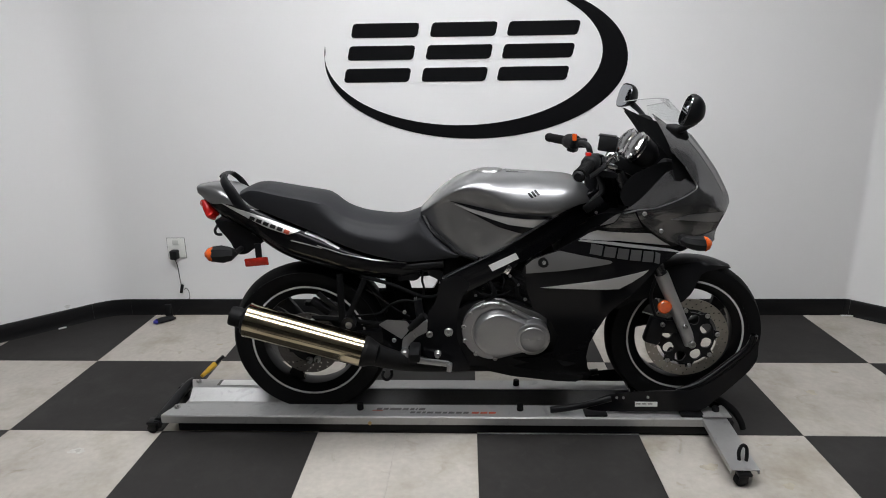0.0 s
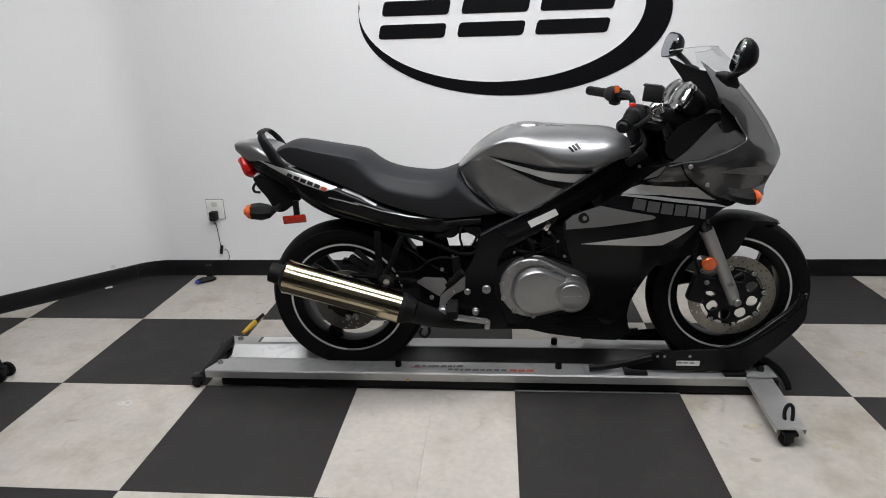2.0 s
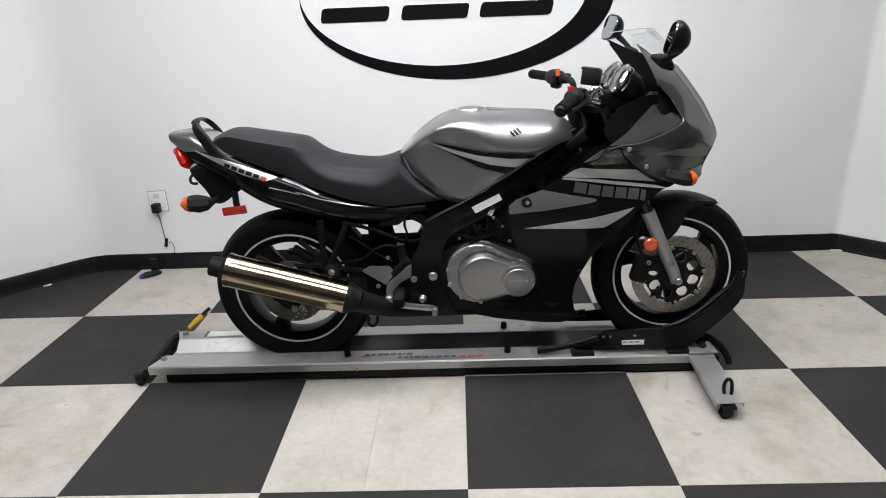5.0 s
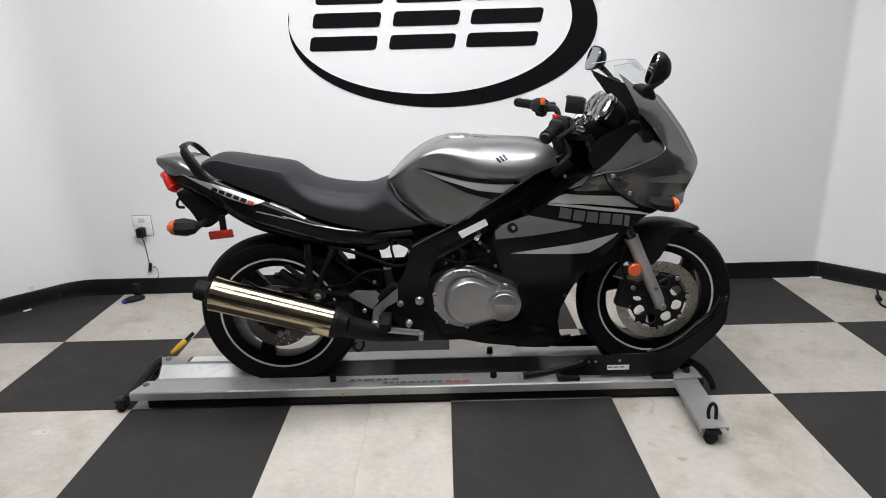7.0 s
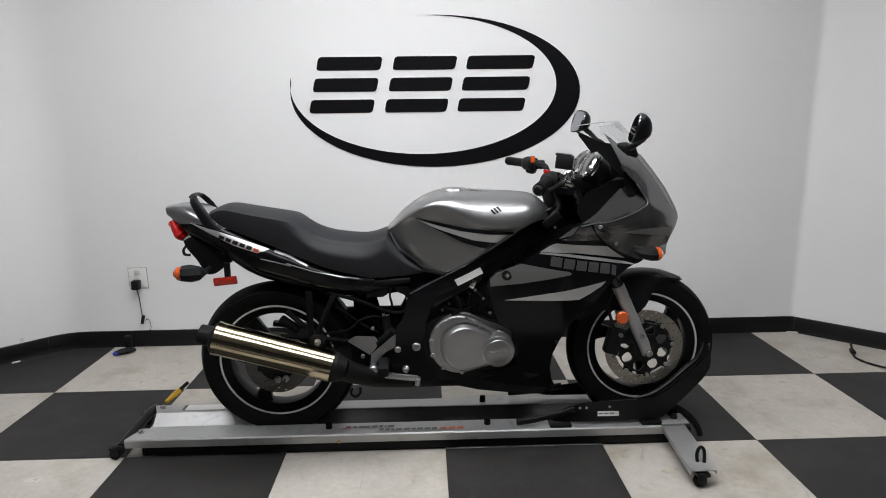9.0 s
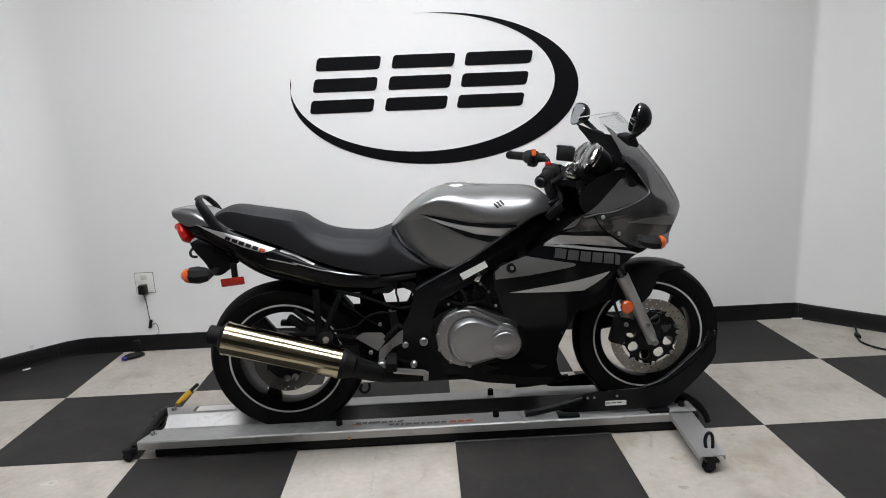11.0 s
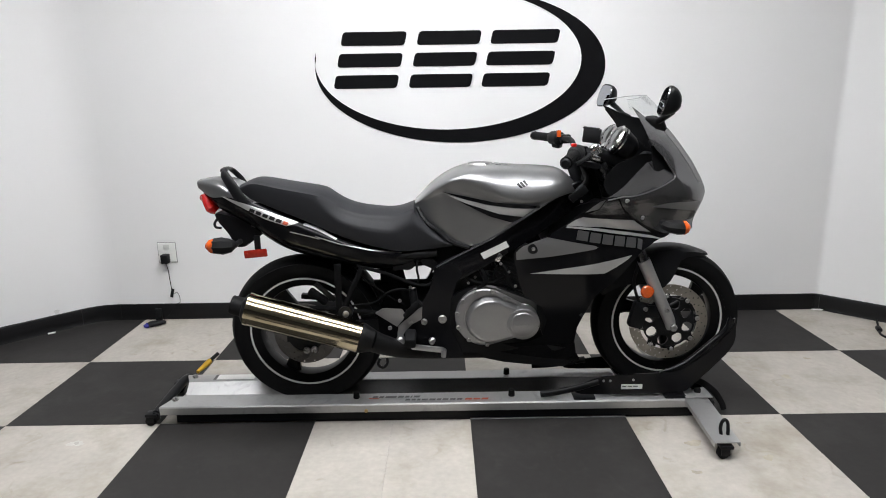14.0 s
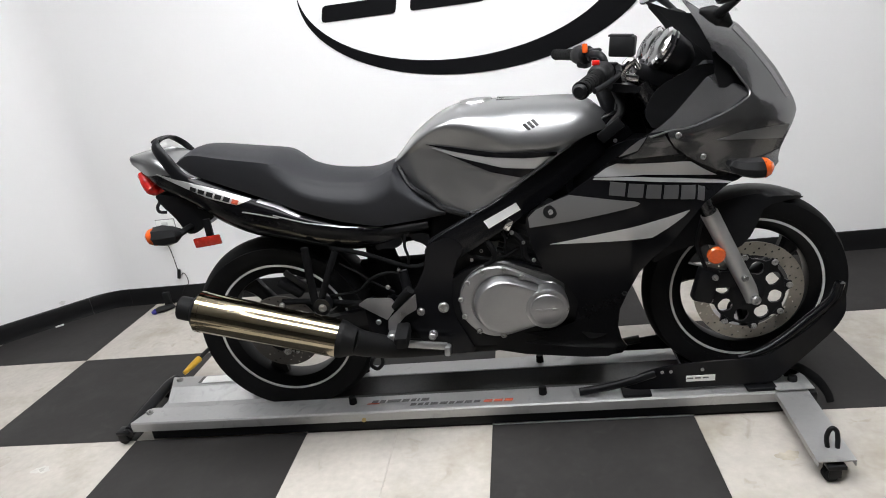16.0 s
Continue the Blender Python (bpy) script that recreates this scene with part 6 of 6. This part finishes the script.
part("belly_pan", sheet(rounded([(-0.05, 0.30), (0.30, 0.28), (0.38, 0.28), (0.40, 0.228), (0.36, 0.203), (0.07, 0.238)], 1), lambda x, z: C - 0.11, 0.22, 0), SATIN_BLACK, bike, "black belly pan")
part("front_filler", sheet(rounded([(0.28, 0.62), (0.44, 0.62), (0.385, 0.40), (0.375, 0.30), (0.30, 0.28), (0.24, 0.45)], 2), lambda x, z: C - 0.14, 0.28, 0), SATIN_BLACK, bike, "dark engine front behind the fairing")
part("upper_filler", sheet(rounded([(0.30, 0.80), (0.46, 0.86), (0.62, 0.82), (0.60, 0.72), (0.44, 0.62), (0.28, 0.66)], 2), lambda x, z: C - 0.10, 0.20, 0), SATIN_BLACK, bike, "dark inner fairing bracket")

# ---- handlebars ----
for s, end in ((-1, Vector((0.297, -0.235, 1.020))), (1, Vector((0.297, 0.475, 1.066)))):
    root = Vector((0.405, C + s * 0.10, 1.045 if s < 0 else 1.062))
    w = end - root
    bar_ = part("handlebar", tube([(0.425, C + s * 0.085, 0.985), (0.42, C + s * 0.09, 1.02), root, root + w * 0.4, end], 0.011), SATIN_BLACK, bike, "black handlebar half")
    part("grip", tube([root + w * 0.50, root + w * 0.54, root + w * 0.94, root + w * 0.96], [0.022, 0.0195, 0.0185, 0.021] if s < 0 else [0.019, 0.017, 0.0165, 0.0185], segs=20), RUBBER, bar_, "ribbed black rubber grip")
    for k in range(6):
        part("rib", tube([root + w * (0.58 + 0.06 * k), root + w * (0.595 + 0.06 * k)], 0.0198 if s < 0 else 0.0174, segs=18, smooth=False), RUBBER, bar_)
    part("bar_end", tube([root + w * 0.96, root + w * 1.0, root + w * 1.03], [0.014, 0.017, 0.012], segs=18), SATIN_BLACK, bar_)
    big = 0.95
    sw = part("switch_box", tube([root + w * 0.24, root + w * 0.27, root + w * 0.40, root + w * 0.47, root + w * 0.50], [0.018, 0.029 * big, 0.031 * big, 0.028 * big, 0.019], segs=14), PLASTIC, bar_, "black switch housing")
    part("lug", box(root + w * 0.36 + Vector((0.004, 0, -0.026 * big)), (0.034, 0.046, 0.026), 0.007, Euler((0, 0.2, -s * 0.5)).to_matrix()), PLASTIC, sw)
    part("button", box(root + w * 0.37 + (Vector((-0.012, -0.010, 0.030)) if s < 0 else Vector((0.004, -0.034, 0.020))), (0.018, 0.024, 0.012) if s < 0 else (0.016, 0.028, 0.026), 0.003), ORANGE if s > 0 else RED, sw, "orange switch" if s > 0 else "red switch")
    part("lever", tube([root + w * 0.25 + Vector((0.035, 0, 0.01)), root + w * 0.5 + Vector((0.05, 0, 0.0)), root + w * 0.8 + Vector((0.04, 0, -0.004)), root + w * 0.98 + Vector((0.03, 0, -0.004))], 0.007, flat=0.7), SATIN_BLACK, bar_)
    part("lever_clamp", box(root + w * 0.2 + Vector((0.012, 0, 0)), (0.04, 0.03, 0.035), 0.006), SATIN_BLACK, bar_)
part("top_yoke", sheet(rounded([(0.39, 0.985), (0.47, 0.970), (0.475, 0.990), (0.395, 1.005)], 1), lambda x, z: C - 0.125, 0.25, 0), SATIN_BLACK, bike, "black top yoke")
res = part("brake_reservoir", box((0.425, -0.035, 1.094), (0.060, 0.05, 0.048), 0.005, Euler((0, 0.12, -0.3)).to_matrix()), PLASTIC, bike, "black brake fluid reservoir")
part("lid", box((0.422, -0.035, 1.119), (0.056, 0.046, 0.006), 0.002, Euler((0, 0.12, -0.3)).to_matrix()), SATIN_BLACK, res)
key = part("ignition_lock", lathe([(0.0005, 0.02), (0.016, 0.02), (0.019, 0.012), (0.021, -0.02)], (0.455, C - 0.03, 1.005), axis="z", segs=24), CHROME, bike, "bright metal ignition lock")
part("bright_clamp", tube([(0.432, C - 0.10, 1.02), (0.445, C - 0.105, 1.045), (0.462, C - 0.10, 1.05), (0.475, C - 0.095, 1.03)], [0.011, 0.013, 0.012, 0.008]), CHROME, bike, "bright metal clamp")
part("bright_bracket", box((0.455, C - 0.11, 1.012), (0.035, 0.02, 0.02), 0.006, Euler((0, 0.4, 0)).to_matrix()), CHROME, bike)

# gauges
gd = Vector((0.80, 0.06, -0.55)).normalized()
for s in (-1, 1):
    c = Vector((0.535, C + s * 0.062, 1.072))
    gauge = part("gauge", tube([c, c + gd * 0.02, c + gd * 0.06, c + gd * 0.085], [0.055, 0.054, 0.047, 0.03], segs=32), SATIN_BLACK, bike, "round black instrument cup with bright bezel")
    part("bezel", tube([c - gd * 0.010, c - gd * 0.004, c + gd * 0.004], [0.050, 0.0575, 0.0565], segs=32), CHROME, gauge, "chrome bezel")
    part("bezel_back", tube([c + gd * 0.012, c + gd * 0.017], [0.0565, 0.0565], segs=32, smooth=False), CHROME, gauge, "chrome ring")
    part("glass", tube([c - gd * 0.020, c - gd * 0.016, c - gd * 0.0095], [0.012, 0.036, 0.050], segs=32), mat("bright_lens", (0.28, 0.28, 0.28), 0.10, 1.0), gauge, "gauge face")
part("gauge_bracket", box((0.515, C, 1.005), (0.10, 0.17, 0.045), 0.010, Euler((0, 0.45, 0)).to_matrix()), SATIN_BLACK, bike)


# ---- floor: dark slab with vinyl planks laid in pairs as a checkerboard ----
floor = part("floor", box((0.02, -2.35, -0.053), (6.5, 7.6, 0.1)), SLAB, flat=True)
tagged(floor, "black and white checkerboard vinyl floor", "floor", kind="structure")


def plank_mesh(name, material, wide=S / 4):
    a, b, e = wide - 0.0004, S / 2 - 0.0004, 0.0008
    bm = bmesh.new()
    rings = [[bm.verts.new((sx * (a - k), sy * (b - k), z)) for sx, sy in ((-1, -1), (1, -1), (1, 1), (-1, 1))] for k, z in ((0, -0.003), (0, -0.0005), (e, 0.0))]
    skin(bm, rings)
    bmesh.ops.recalc_face_normals(bm, faces=bm.faces)
    me = bpy.data.meshes.new(name)
    bm.to_mesh(me)
    bm.free()
    me.materials.append(material)
    return me


PLANK = {0: plank_mesh("white_plank", TILE_WHITE), 1: plank_mesh("dark_square", TILE_DARK, S / 2), 2: plank_mesh("white_square", TILE_WHITE, S / 2)}
lay = random.Random(4)
for i in range(-5, 5):
    for j in range(-10, 2):
        across = lay.random() < 0.5 and (i, j) != (-1, -1)
        dark = (i + j) % 2
        whole = dark or (i, j) != (-1, -1)
        for k in ((0,) if whole else (-1, 1)):
            tile = new("tile", PLANK[1 if dark else 2 if whole else 0])
            tile.parent = floor
            cx, cy = (i + 0.5) * S, (j + 0.5) * S
            if across:
                tile.matrix_basis = pose(cx, cy + k * S / 4, lay.uniform(-0.0002, 0), 0, 0, 90)
            else:
                tile.matrix_basis = pose(cx + k * S / 4, cy, lay.uniform(-0.0002, 0), 0, 0, 0)
strip = part("tile_edge", box((S / 2, -0.001, 0.0015), (S, 0.006, 0.003), 0.001), STRIPE)
tagged(strip, "pale lifted edge of a dark floor tile", "tile edge", kind="structure")
